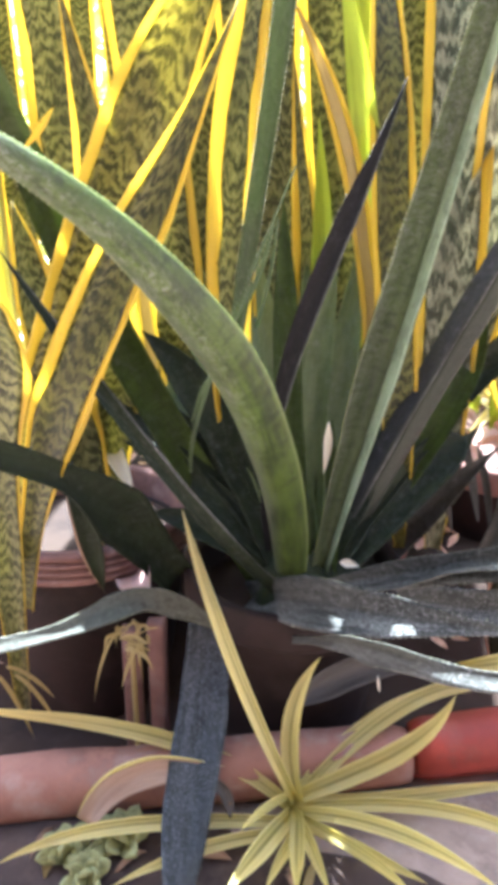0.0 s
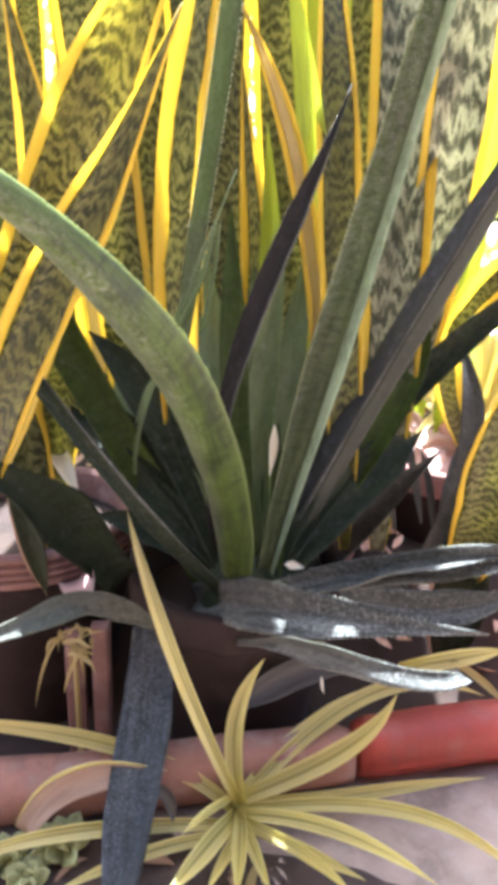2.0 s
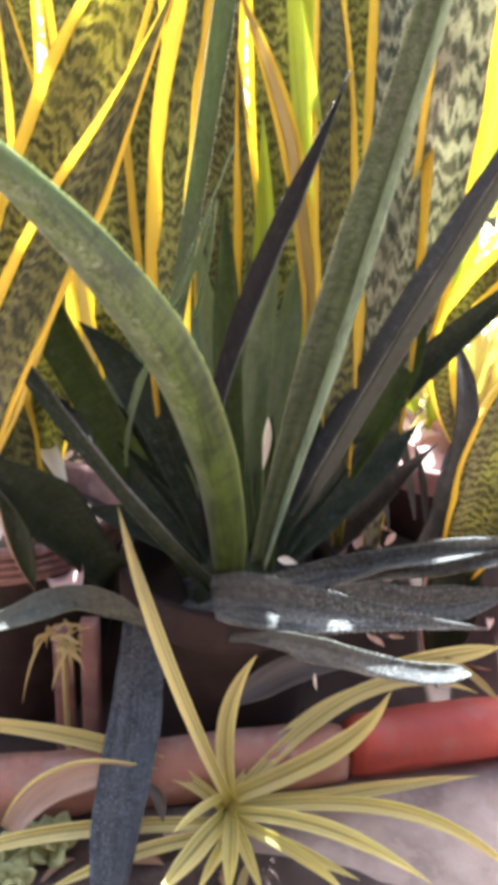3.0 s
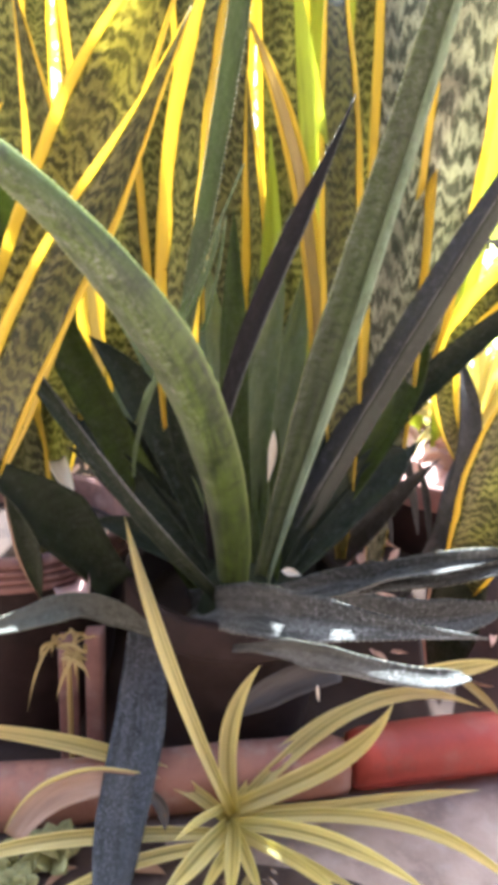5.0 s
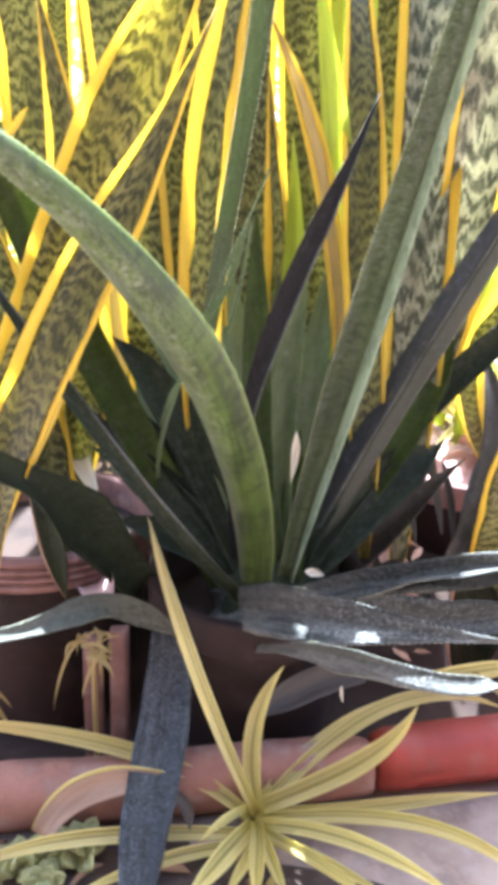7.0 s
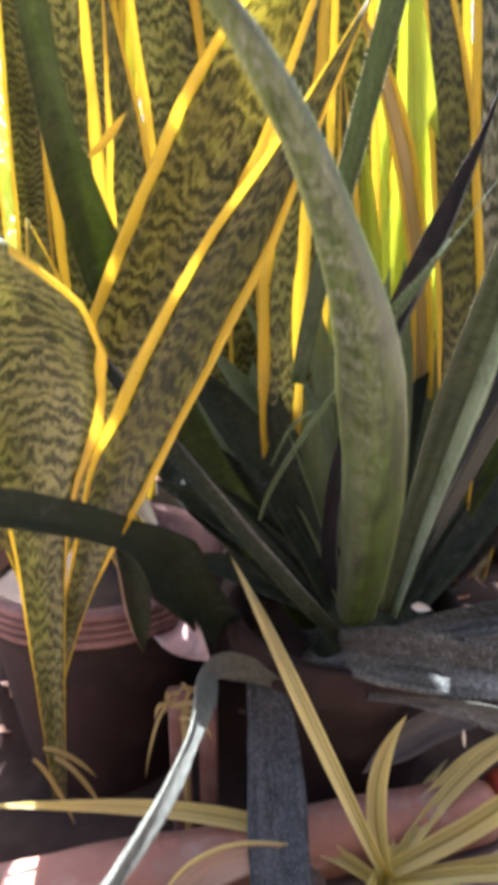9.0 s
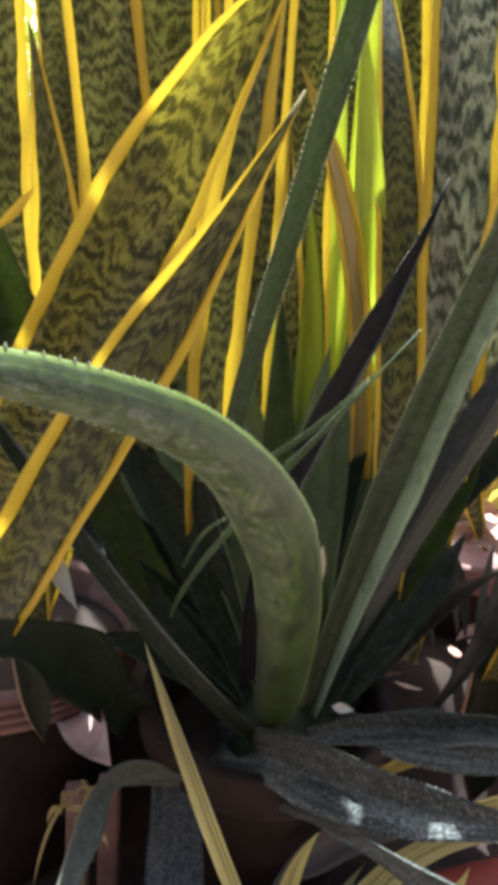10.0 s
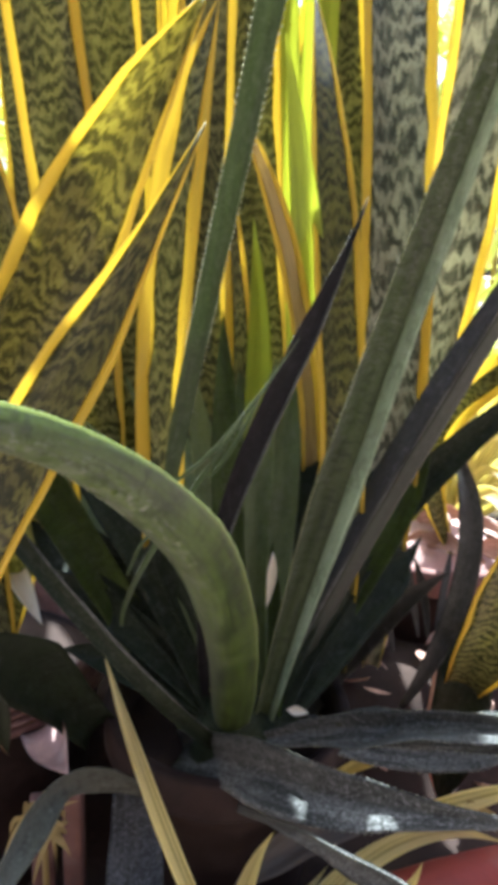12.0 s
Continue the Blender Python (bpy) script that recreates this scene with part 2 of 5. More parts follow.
def striped_blade(name, centre, edge, glow_tint, glow=0.4):
    """Narrow variegated blade: cream sides, green stripes along the middle."""
    m = Net(name)
    u, v = m.uv()
    r = m.math("MULTIPLY", m.rand(), 5.0)
    wob = m.noise(m.vec(m.math("MULTIPLY", u, 7.0), m.math("MULTIPLY", v, 6.0), r), 1.0, 3.0)
    au = m.math("ABSOLUTE", u)
    mid = m.math("SUBTRACT", 1.0, m.ramp(m.math("MULTIPLY_ADD", wob, 0.45, m.math("ABSOLUTE", m.math("ADD", u, m.math("MULTIPLY_ADD", m.rand(), 0.7, -0.35)))), 0.40, 0.90))
    lines = m.ramp(m.math("SINE", m.math("MULTIPLY_ADD", wob, 2.5, m.math("MULTIPLY", u, 11.0))), -0.3, 0.7)
    fac = m.math("MULTIPLY", m.math("MULTIPLY_ADD", mid, 0.72, 0.26), m.math("MULTIPLY_ADD", lines, 0.85, 0.15))
    col = m.mix(fac, edge, centre)
    tan = m.ramp(m.noise(m.pos(), 60.0, 4.0), 0.60, 0.80)
    col = m.mix(m.math("MULTIPLY", tan, 0.5), col, (0.38, 0.27, 0.12))
    dull = m.math("MULTIPLY", m.ramp(m.math("FRACT", m.math("MULTIPLY", m.rand(), 7.3)), 0.35, 1.0), 0.4)
    col = m.mix(dull, col, (0.21, 0.175, 0.045))
    col = m.mix(m.math("MULTIPLY", m.ramp(v, 0.13, 0.21), 0.45), col, (0.52, 0.36, 0.20))
    col = m.mix(m.math("MULTIPLY", m.ramp(v, 0.030, 0.004), 0.6), col, (0.42, 0.34, 0.03))
    return m.finish(col, 0.4, lines, 0.25, 0.0004, glow, glow_tint)


def clay(name, a, b, dust, rough=0.85, scale=1.0):
    m = Net(name)
    p = m.pos()
    big = m.noise(p, 16.0 * scale, 5.0)
    fine = m.noise(p, 240.0 * scale, 4.0)
    col = m.mix(m.ramp(big, 0.35, 0.7), a, b)
    damp = m.ramp(m.noise(p, 19.0 * scale, 6.0, 0.65), 0.48, 0.62)
    col = m.mix(m.math("MULTIPLY", damp, 0.55), col, tuple(0.45 * q for q in b))
    col = m.mix(m.math("MULTIPLY", m.ramp(m.noise(p, 38.0 * scale, 6.0), 0.48, 0.72), 0.6), col, dust)
    col = m.mix(m.math("MULTIPLY", fine, 0.25), col, (0.05, 0.03, 0.025))
    return m.finish(col, rough, fine, 0.4, 0.001, spec=0.3)


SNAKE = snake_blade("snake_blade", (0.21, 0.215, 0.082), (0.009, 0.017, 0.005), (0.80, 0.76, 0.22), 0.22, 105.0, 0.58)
# lit copy: backlight is put into a brighter colour and stronger translucency
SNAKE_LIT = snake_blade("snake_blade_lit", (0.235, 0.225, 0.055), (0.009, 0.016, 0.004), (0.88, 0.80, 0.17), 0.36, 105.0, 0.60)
# deep copy: darker blade, with shade put into its colour
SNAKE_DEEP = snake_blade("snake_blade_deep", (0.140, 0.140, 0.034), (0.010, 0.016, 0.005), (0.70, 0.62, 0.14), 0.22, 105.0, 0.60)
SNAKE_PALE = snake_blade("snake_blade_pale", (0.42, 0.43, 0.31), (0.022, 0.032, 0.018), (0.74, 0.75, 0.50), 0.28, 54.0, 0.60)
LIME = margin_skin("lime_blade", (0.17, 0.24, 0.025), (0.11, 0.16, 0.02), (0.82, 0.86, 0.18), 0.54)
OLIVE = margin_skin("olive_blade", (0.17, 0.17, 0.035), (0.11, 0.12, 0.025), (0.85, 0.78, 0.16), 0.40)
SHRUB = margin_skin("shrub_leaf", (0.20, 0.26, 0.04), (0.28, 0.33, 0.06), (0.85, 0.90, 0.28), 0.66)
MARGIN = margin_skin("yellow_margin", (0.54, 0.39, 0.028), (0.44, 0.33, 0.050), (0.97, 0.80, 0.17), 0.49)
DRYBLADE = margin_skin("dry_blade", (0.42, 0.33, 0.14), (0.24, 0.20, 0.08), (0.75, 0.60, 0.25), 0.32)
ROSETTE = rosette_blade("rosette_green", (0.056, 0.086, 0.012), (0.014, 0.027, 0.005), (0.135, 0.146, 0.088), (0.36, 0.48, 0.06), 0.13, 0.58, 0.15, 0.25, 0.5, 0.95)
ROSETTE_ARCH = scurfy_blade("rosette_arch", (0.046, 0.074, 0.006), (0.008, 0.015, 0.002), (0.172, 0.178, 0.148), (0.30, 0.42, 0.05), -0.42, 0.85, 0.08, 1.6)
ROSETTE_CHANNEL = scurfy_blade("rosette_channel", (0.060, 0.082, 0.028), (0.025, 0.037, 0.014), (0.210, 0.206, 0.206), (0.30, 0.42, 0.06), -0.90, 0.70, 0.08, 2.6)
ROSETTE_DULL = rosette_blade("rosette_dull", (0.075, 0.072, 0.070), (0.030, 0.030, 0.028), (0.22, 0.22, 0.21), (0.2, 0.25, 0.1), 0.08, 0.5, 0.25)
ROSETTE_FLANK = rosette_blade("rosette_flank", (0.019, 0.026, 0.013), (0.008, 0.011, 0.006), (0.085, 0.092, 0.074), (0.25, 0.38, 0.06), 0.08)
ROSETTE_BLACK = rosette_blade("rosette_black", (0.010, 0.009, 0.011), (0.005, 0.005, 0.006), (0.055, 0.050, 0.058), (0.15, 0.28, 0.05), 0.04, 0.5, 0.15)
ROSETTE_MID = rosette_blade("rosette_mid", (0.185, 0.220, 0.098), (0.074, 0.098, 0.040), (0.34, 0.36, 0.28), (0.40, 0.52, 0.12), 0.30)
# dark green, lowered further: the shade between inner leaves is in this colour
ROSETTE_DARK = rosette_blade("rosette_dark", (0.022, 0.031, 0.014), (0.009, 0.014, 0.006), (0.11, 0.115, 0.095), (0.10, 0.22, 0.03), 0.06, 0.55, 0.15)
ROSETTE_KEEL = rosette_blade("rosette_purple", (0.034, 0.034, 0.034), (0.014, 0.015, 0.015), (0.145, 0.14, 0.145), (0.15, 0.28, 0.05), 0.10, 0.40, 0.28, 0.3)
ROSETTE_GREY = rosette_blade("rosette_grey", (0.078, 0.083, 0.074), (0.014, 0.016, 0.014), (0.42, 0.43, 0.42), (0.15, 0.2, 0.08), 0.06, 0.55, 0.2, 0.0, 0.7, 0.0, 0.9)
ROSETTE_GLOW = rosette_blade("rosette_glow", (0.042, 0.070, 0.018), (0.020, 0.035, 0.010), (0.17, 0.20, 0.14), (0.36, 0.52, 0.08), 0.10)
ROSETTE_HANG = rosette_blade("rosette_mottled", (0.056, 0.061, 0.064), (0.012, 0.015, 0.016), (0.40, 0.41, 0.45), (0.15, 0.2, 0.08), 0.06, 0.5, 0.3, 0.0, 0.9, 0.0, 0.45)
ROSETTE_ASH = rosette_blade("rosette_ash", (0.115, 0.12, 0.105), (0.040, 0.044, 0.038), (0.36, 0.37, 0.33), (0.2, 0.25, 0.1), 0.1, 0.65, 0.15, 0.0, 0.6)
TOOTH_DARK = margin_skin("dull_tooth", (0.16, 0.17, 0.12), (0.22, 0.22, 0.17), (0.4, 0.45, 0.2), 0.3)
TOOTH_MID = margin_skin("horny_tooth", (0.30, 0.32, 0.22), (0.38, 0.38, 0.29), (0.5, 0.55, 0.3), 0.3)
ROSETTE_PALE = rosette_blade("rosette_pale", (0.34, 0.43, 0.27), (0.20, 0.27, 0.16), (0.58, 0.62, 0.50), (0.3, 0.4, 0.15), 0.15)
TOOTH = margin_skin("pale_tooth", (0.55, 0.56, 0.42), (0.62, 0.60, 0.50), (0.9, 0.95, 0.6), 0.4)
STRIPED = striped_blade("striped_blade", (0.072, 0.085, 0.010), (0.84, 0.77, 0.40), (0.90, 0.82, 0.34), 0.55)
PALE = rosette_blade("pale_succulent", (0.42, 0.42, 0.18), (0.30, 0.31, 0.13), (0.45, 0.45, 0.30), (0.5, 0.55, 0.2), 0.15)
CLAY = clay("terracotta", (0.37, 0.185, 0.135), (0.26, 0.13, 0.10), (0.46, 0.34, 0.29))
RED = clay("red_paint", (0.34, 0.052, 0.036), (0.25, 0.040, 0.029), (0.34, 0.11, 0.085), 0.6)
BAR = clay("old_tile", (0.25, 0.135, 0.115), (0.16, 0.085, 0.075), (0.36, 0.24, 0.22))
ROSE = clay("pale_rose_clay", (0.62, 0.42, 0.38), (0.52, 0.34, 0.31), (0.68, 0.54, 0.50))
CONCRETE = clay("concrete", (0.41, 0.315, 0.265), (0.30, 0.225, 0.19), (0.48, 0.39, 0.34), 0.9, 1.7)
# colour of the added wall, chosen dark to weaken fill from the front
WALL = clay("low_bounce_wall", (0.085, 0.062, 0.052), (0.065, 0.050, 0.042), (0.13, 0.10, 0.085), 0.9, 0.4)
# near-black pot clay: the shade around the pots is put into the colour
POT_SHADED = clay("shaded_pot", (0.019, 0.010, 0.009), (0.010, 0.006, 0.006), (0.036, 0.024, 0.021))
SOIL = clay("soil", (0.036, 0.024, 0.018), (0.021, 0.014, 0.012), (0.066, 0.045, 0.033), 0.95)
DIRT = clay("dirt", (0.080, 0.056, 0.048), (0.043, 0.031, 0.029), (0.14, 0.106, 0.092), 0.95, 1.6)
SHEATH = margin_skin("dry_sheath", (0.50, 0.36, 0.27), (0.40, 0.27, 0.19), (0.6, 0.42, 0.25), 0.35)
HUSK = margin_skin("dead_leaf", (0.10, 0.09, 0.084), (0.055, 0.05, 0.047), (0.3, 0.22, 0.15), 0.15)
PAPER = margin_skin("papery_leaf", (0.90, 0.88, 0.82), (0.74, 0.68, 0.58), (0.95, 0.9, 0.75), 0.5)
LITTER = margin_skin("litter", (0.66, 0.44, 0.35), (0.40, 0.23, 0.17), (0.5, 0.28, 0.15), 0.2)

# ---- mesh helpers ----


def mesh_object(name, bm, mat, parent=None, label="", smooth=True):
    me = bpy.data.meshes.new(name)
    bmesh.ops.recalc_face_normals(bm, faces=bm.faces)
    bm.to_mesh(me)
    bm.free()
    for mm in mat if isinstance(mat, (list, tuple)) else (mat,):
        me.materials.append(mm)
    if smooth:
        for f in me.polygons:
            f.use_smooth = True
    ob = new(name, me)
    if parent is not None:
        ob.parent = parent
        ob.matrix_parent_inverse = parent.matrix_world.inverted()
    if label:
        ob["label"] = label
    return ob


def part(name, bm, mat, parent, label="", smooth=True):
    return mesh_object(name, bm, mat, parent, label, smooth)


def thing(name, at, label, category, group="", kind=""):
    ob = new(name)
    ob.empty_display_size = 0.02
    ob.location = at
    bpy.context.view_layer.update()
    return tagged(ob, label, category, group, kind)


def bezier(cps, s):
    a, b, c, d = (Vector(p) for p in cps)
    k = 1 - s
    return a * k ** 3 + b * (3 * k * k * s) + c * (3 * k * s * s) + d * s ** 3


def bezier_way(cps, s):
    a, b, c, d = (Vector(p) for p in cps)
    k = 1 - s
    return ((b - a) * (k * k) + (c - b) * (2 * k * s) + (d - c) * (s * s)).normalized()


FRONT = Vector((0.0, -0.25, 0.85))


class Blade:
    """A long leaf: a curve, a width along it, and a hollow cross section."""

    def __init__(self, cps, width, twist=0.0, fill=0.8, base=0.6, cup=0.18, thick=0.0022, seed=0, wave=0.0, rows=30, shape=None, crease=0.0, taper=1.9):
        self.cps, self.width, self.rows, self.thick, self.cup = cps, width, rows, thick, cup
        self.fill, self.base, self.wave, self.seed, self.shape = fill, base, wave, seed, shape
        self.crease, self.taper, self.jag = crease, taper, 1.0
        self.rings, length, last, side0 = [], 0.0, None, None
        for i in range(rows + 1):
            s = i / rows
            p, t = bezier(cps, s), bezier_way(cps, s)
            length += (p - last).length if last else 0.0
            last = p
            side = t.cross((FRONT - p).normalized())
            if side.length < 0.15 and side0:
                side = side0.copy()
            side.normalize()
            if side0 and side.dot(side0) < 0:
                side.negate()
            side0 = side
            turn = twist[0] + (twist[1] - twist[0]) * s if isinstance(twist, tuple) else twist
            side = Matrix.Rotation(radians(turn), 3, t) @ side
            up = side.cross(t).normalized()
            self.rings.append((p, side, up, length, s))
        self.length = length

    def half(self, s):
        if self.shape:
            return self.width / 2 * float(np.interp(s, [p[0] for p in self.shape], [p[1] for p in self.shape]))
        rise = self.base + (1 - self.base) * math.sin(min(1.0, s / 0.4) * math.pi / 2)
        start = self.fill - 0.25
        if s <= start:
            return self.width / 2 * rise
        q = (s - start) / (1 - start)
        return self.width / 2 * rise * max(0.012, (1 - q ** self.taper) ** 1.05)

    def at(self, ring, x, lift=0.0):
        p, side, up, length, s = ring
        h = self.half(s)
        w = noise.noise(Vector((length * 14, x * 0.6 + self.seed * 7.3, self.seed))) * self.wave
        edge = noise.noise(Vector((length * 40, self.seed * 3.1 + (5 if x > 0 else 0), 0))) * 0.035
        return p + side * (h * x * (1 + edge)) + up * (self.cup * h * (x * x) * 2 - self.cup * h + self.crease * h * (2 * abs(x) - 1) + w + lift)

    def shell(self, x0, x1, n, thick, lift=0.0):
        """A closed strip of the blade from x0 to x1 across it."""
        bm = bmesh.new()
        uv = bm.loops.layers.uv.new("UVMap")
        top, low, info = [], [], {}
        for ring in self.rings:
            a, b = [], []
            thin = 0.75 * max(0.0, 1 - ring[4] / 0.42)
            w0, w1 = (q if abs(q) >= 1 else math.copysign(min(0.985, abs(q) + (1 - abs(q)) * self.jag * (thin + 0.45 * noise.noise(Vector((ring[3] * 26, self.seed * 1.7, q * 9))))), q) for q in (x0, x1))
            for k in range(n + 1):
                x = w0 + (w1 - w0) * k / n
                round_off = math.sqrt(max(0.0, 1 - ((k / n) * 2 - 1) ** 2)) * 0.7 + 0.3
                va = bm.verts.new(self.at(ring, x, lift + thick / 2 * round_off))
                vb = bm.verts.new(self.at(ring, x, lift - thick / 2 * round_off))
                info[va] = info[vb] = (x, ring[3])
                a.append(va), b.append(vb)
            top.append(a), low.append(b)
        for i in range(len(top) - 1):
            for k in range(n):
                bm.faces.new((top[i][k], top[i][k + 1], top[i + 1][k + 1], top[i + 1][k]))
                bm.faces.new((low[i][k], low[i + 1][k], low[i + 1][k + 1], low[i][k + 1]))
            for k in (0, n):
                bm.faces.new((top[i][k], top[i + 1][k], low[i + 1][k], low[i][k]))
        for i in (0, len(top) - 1):
            for k in range(n):
                bm.faces.new((top[i][k], low[i][k], low[i][k + 1], top[i][k + 1]))
        for f in bm.faces:
            for lp in f.loops:
                lp[uv].uv = info[lp.vert]
        return bm

    def teeth(self, step=0.0034, size=0.0009):
        """Small forward-pointing teeth along both edges."""
        bm = bmesh.new()
        uv = bm.loops.layers.uv.new("UVMap")
        for x in (-1, 1):
            done = self.length * 0.12
            for i in range(len(self.rings) - 1):
                a, b = self.rings[i], self.rings[i + 1]
                while done < b[3] and b[4] < 0.97:
                    f = (done - a[3]) / max(1e-6, b[3] - a[3])
                    p = self.at(a, x).lerp(self.at(b, x), f)
                    t = (b[0] - a[0]).normalized()
                    side = a[1] * x
                    k = size * (0.7 + 0.6 * abs(noise.noise(p * 300)))
                    v = [bm.verts.new(q) for q in (p - t * k * 0.8 - side * 0.0004, p + t * k * 0.8 - side * 0.0004,
                                                   p + side * k + t * k * 1.1, p + a[2] * k * 0.35)]
                    for tri in ((0, 1, 2), (0, 2, 3), (1, 3, 2), (0, 3, 1)):
                        bm.faces.new([v[j] for j in tri])
                    done += step
        return bm


def ring_profile(bm, centre, prof, n=48, wobble=0.0, seed=0):
    """Turns a list of (radius, z) round an upright axis."""
    loops = []
    for r, z in prof:
        loop = []
        for k in range(n):
            a = 2 * math.pi * k / n
            rr = r * (1 + wobble * noise.noise(Vector((math.cos(a) * 1.5, math.sin(a) * 1.5, z * 9 + seed))))
            loop.append(bm.verts.new((centre[0] + rr * math.cos(a), centre[1] + rr * math.sin(a), z)))
        loops.append(loop)
    for a, b in zip(loops, loops[1:]):
        for k in range(n):
            bm.faces.new((a[k], a[(k + 1) % n], b[(k + 1) % n], b[k]))
    return loops


def box(bm, lo, hi, bevel=0.002, seg=2):
    c = [(a + b) / 2 for a, b in zip(lo, hi)]
    m = Matrix.Translation(c) @ Matrix.Diagonal([b - a for a, b in zip(lo, hi)] + [1])
    made = bmesh.ops.create_cube(bm, size=1, matrix=m)
    edges = list({e for v in made["verts"] for e in v.link_edges})
    bmesh.ops.bevel(bm, geom=edges, offset=bevel, segments=seg, affect="EDGES", profile=0.5)


# ---- ground: a yard floor that steps down behind the edging ----
FLOOR, LOW, SLANT = 0.18, 0.11, 0.129
bm = bmesh.new()
xs = [-60, -12, -3] + [-1 + 0.05 * i for i in range(41)] + [3, 12, 60]
ys = [-60, -12, -3] + [-0.90 + 0.05 * i for i in range(26)] + [0.437, 0.452] + [0.50 + 0.05 * i for i in range(30)] + [4, 12, 60]
grid = []
for y in ys:
    row = []
    for x in xs:
        lump = 0.003 * noise.noise(Vector((x * 7, y * 7, 0))) if abs(x) < 2 and -1 < y < 2.5 else 0
        row.append(bm.verts.new((x, y + SLANT * max(-1, min(1, x)), (FLOOR if y < 0.44 else LOW) + lump)))
    grid.append(row)
for i in range(len(ys) - 1):
    for k in range(len(xs) - 1):
        bm.faces.new((grid[i][k], grid[i][k + 1], grid[i + 1][k + 1], grid[i + 1][k]))
tagged(mesh_object("ground", bm, CONCRETE), "dusty pinkish-grey concrete yard floor", "ground", kind="structure")

# ---- dirt patch where the spider plant roots ----
bm = bmesh.new()
centre = bm.verts.new((-0.07, 0.33, FLOOR + 0.011))
rings = []
for f in (0.35, 0.7, 0.9, 1.0):
    ring = []
    for k in range(64):
        a = 2 * math.pi * k / 64
        r = 1 + 0.30 * noise.noise(Vector((math.cos(a) * 1.7, math.sin(a) * 1.7, 2))) + 0.10 * noise.noise(Vector((math.cos(a) * 7, math.sin(a) * 7, 5)))
        x, y = -0.07 + 0.245 * r * f * math.cos(a), 0.315 + 0.105 * r * f * math.sin(a)
        ring.append(bm.verts.new((x, min(y, 0.434 + 0.129 * x), FLOOR + (0.010 if f < 1 else -0.004) * (1.1 - 0.6 * f) + 0.003 * noise.noise(Vector((x * 40, y * 40, 0))))))
    rings.append(ring)
for k in range(64):
    bm.faces.new((centre, rings[0][k], rings[0][(k + 1) % 64]))
    for a, b in zip(rings, rings[1:]):
        bm.faces.new((a[k], b[k], b[(k + 1) % 64], a[(k + 1) % 64]))
tagged(mesh_object("dirt_patch", bm, DIRT), "dark crumbly dirt around the spider plant", "soil", kind="structure")

# ---- unseen wall added behind the viewer, dark so little sun bounces forward ----
bm = bmesh.new()
box(bm, (-4, -1.45, 0.05), (4, -1.25, 3.2), 0.01)
tagged(mesh_object("added_wall", bm, WALL, smooth=False), "plain unseen wall added behind the viewer, dark to cut front fill", "wall", kind="structure")

# ---- raised soil bed ----
bm = bmesh.new()
bx = [-0.6 + 0.03 * i for i in range(47)]
by = [0.48 + 0.03 * i for i in range(28)]


def bed_height(x, y):
    f = (0.2 * min(1.0, max(0.0, (y - 0.50) / 0.03)) + 0.8 * min(1.0, max(0.0, (y - 0.62) / 0.08))) * min(1.0, max(0.0, (1.29 - y) / 0.1)) * min(1.0, (x + 0.6) / 0.1, (0.78 - x) / 0.1)
    heap = 0.10 * math.exp(-((x - 0.40) / 0.09) ** 2 - ((y - 1.02) / 0.07) ** 2)
    return 0.10 + heap + 0.125 * max(0.0, f) + 0.014 * noise.noise(Vector((x * 9, y * 9, 1)))


rowsv = [[bm.verts.new((x, y, bed_height(x, y))) for x in bx] for y in by]
for i in range(len(by) - 1):
    for k in range(len(bx) - 1):
        bm.faces.new((rowsv[i][k], rowsv[i][k + 1], rowsv[i + 1][k + 1], rowsv[i + 1][k]))
tagged(mesh_object("soil_bed", bm, SOIL), "raised bed of dark dry soil behind the edging", "soil", kind="structure")

# ---- planters and pots ----


def edging(x0, y0, x1, y1, z0, z1, mat, label):
    """A low rounded garden kerb; its front foot runs from (x0, y0) to (x1, y1)."""
    a, c = Vector((x0, y0, 0)), Vector((x1, y1, 0))
    along = (c - a).normalized()
    back = Vector((-along.y, along.x, 0))
    ob = thing("edging", (x0, y0, z0), label, "edging", "edgings")
    roll = [(0.010, z1 - 0.040), (0.002, z1 - 0.036), (-0.001, z1 - 0.028), (0.0, z1 - 0.014), (0.004, z1 - 0.006), (0.011, z1 - 0.001),
            (0.022, z1), (0.033, z1 - 0.002), (0.040, z1 - 0.008), (0.042, z1 - 0.016), (0.042, z1 - 0.040)]
    foot = [(0.012, z0 - 0.01), (0.012, z1 - 0.0405), (0.040, z1 - 0.0405), (0.040, z0 - 0.01)]
    n = int((c - a).length / 0.012)
    for name, prof in (("coping", roll), ("base", foot)):
        bm = bmesh.new()
        loops = []
        for i in range(n + 1):
            q = a.lerp(c, i / n)
            end = 0.004 * (1 if i in (0, n) else 0)
            loop = []
            for d, z in prof:
                p = q + back * d
                k = noise.noise(Vector((p.x * 22, p.y * 22, z * 22))) * 0.0016 + noise.noise(Vector((p.x * 90, d * 90, z * 90))) * 0.0006
                p = p + back * (k + end * (1 if d < 0.02 else -1))
                loop.append(bm.verts.new((p.x, p.y, z + k - end * 0.5)))
            loops.append(loop)
        for p, q in zip(loops, loops[1:]):
            for k in range(len(prof)):
                m = (k + 1) % len(prof)
                bm.faces.new((p[k], q[k], q[m], p[m]))
        bm.faces.new(loops[0]), bm.faces.new(list(reversed(loops[-1])))
        part(name, bm, mat, ob)


edging(-0.60, 0.338, 0.166, 0.437, LOW, 0.222, CLAY, "weathered dusty terracotta garden edging with rounded top")
edging(0.170, 0.436, 0.85, 0.525, LOW, 0.228, RED, "bright red painted garden edging with rounded top")


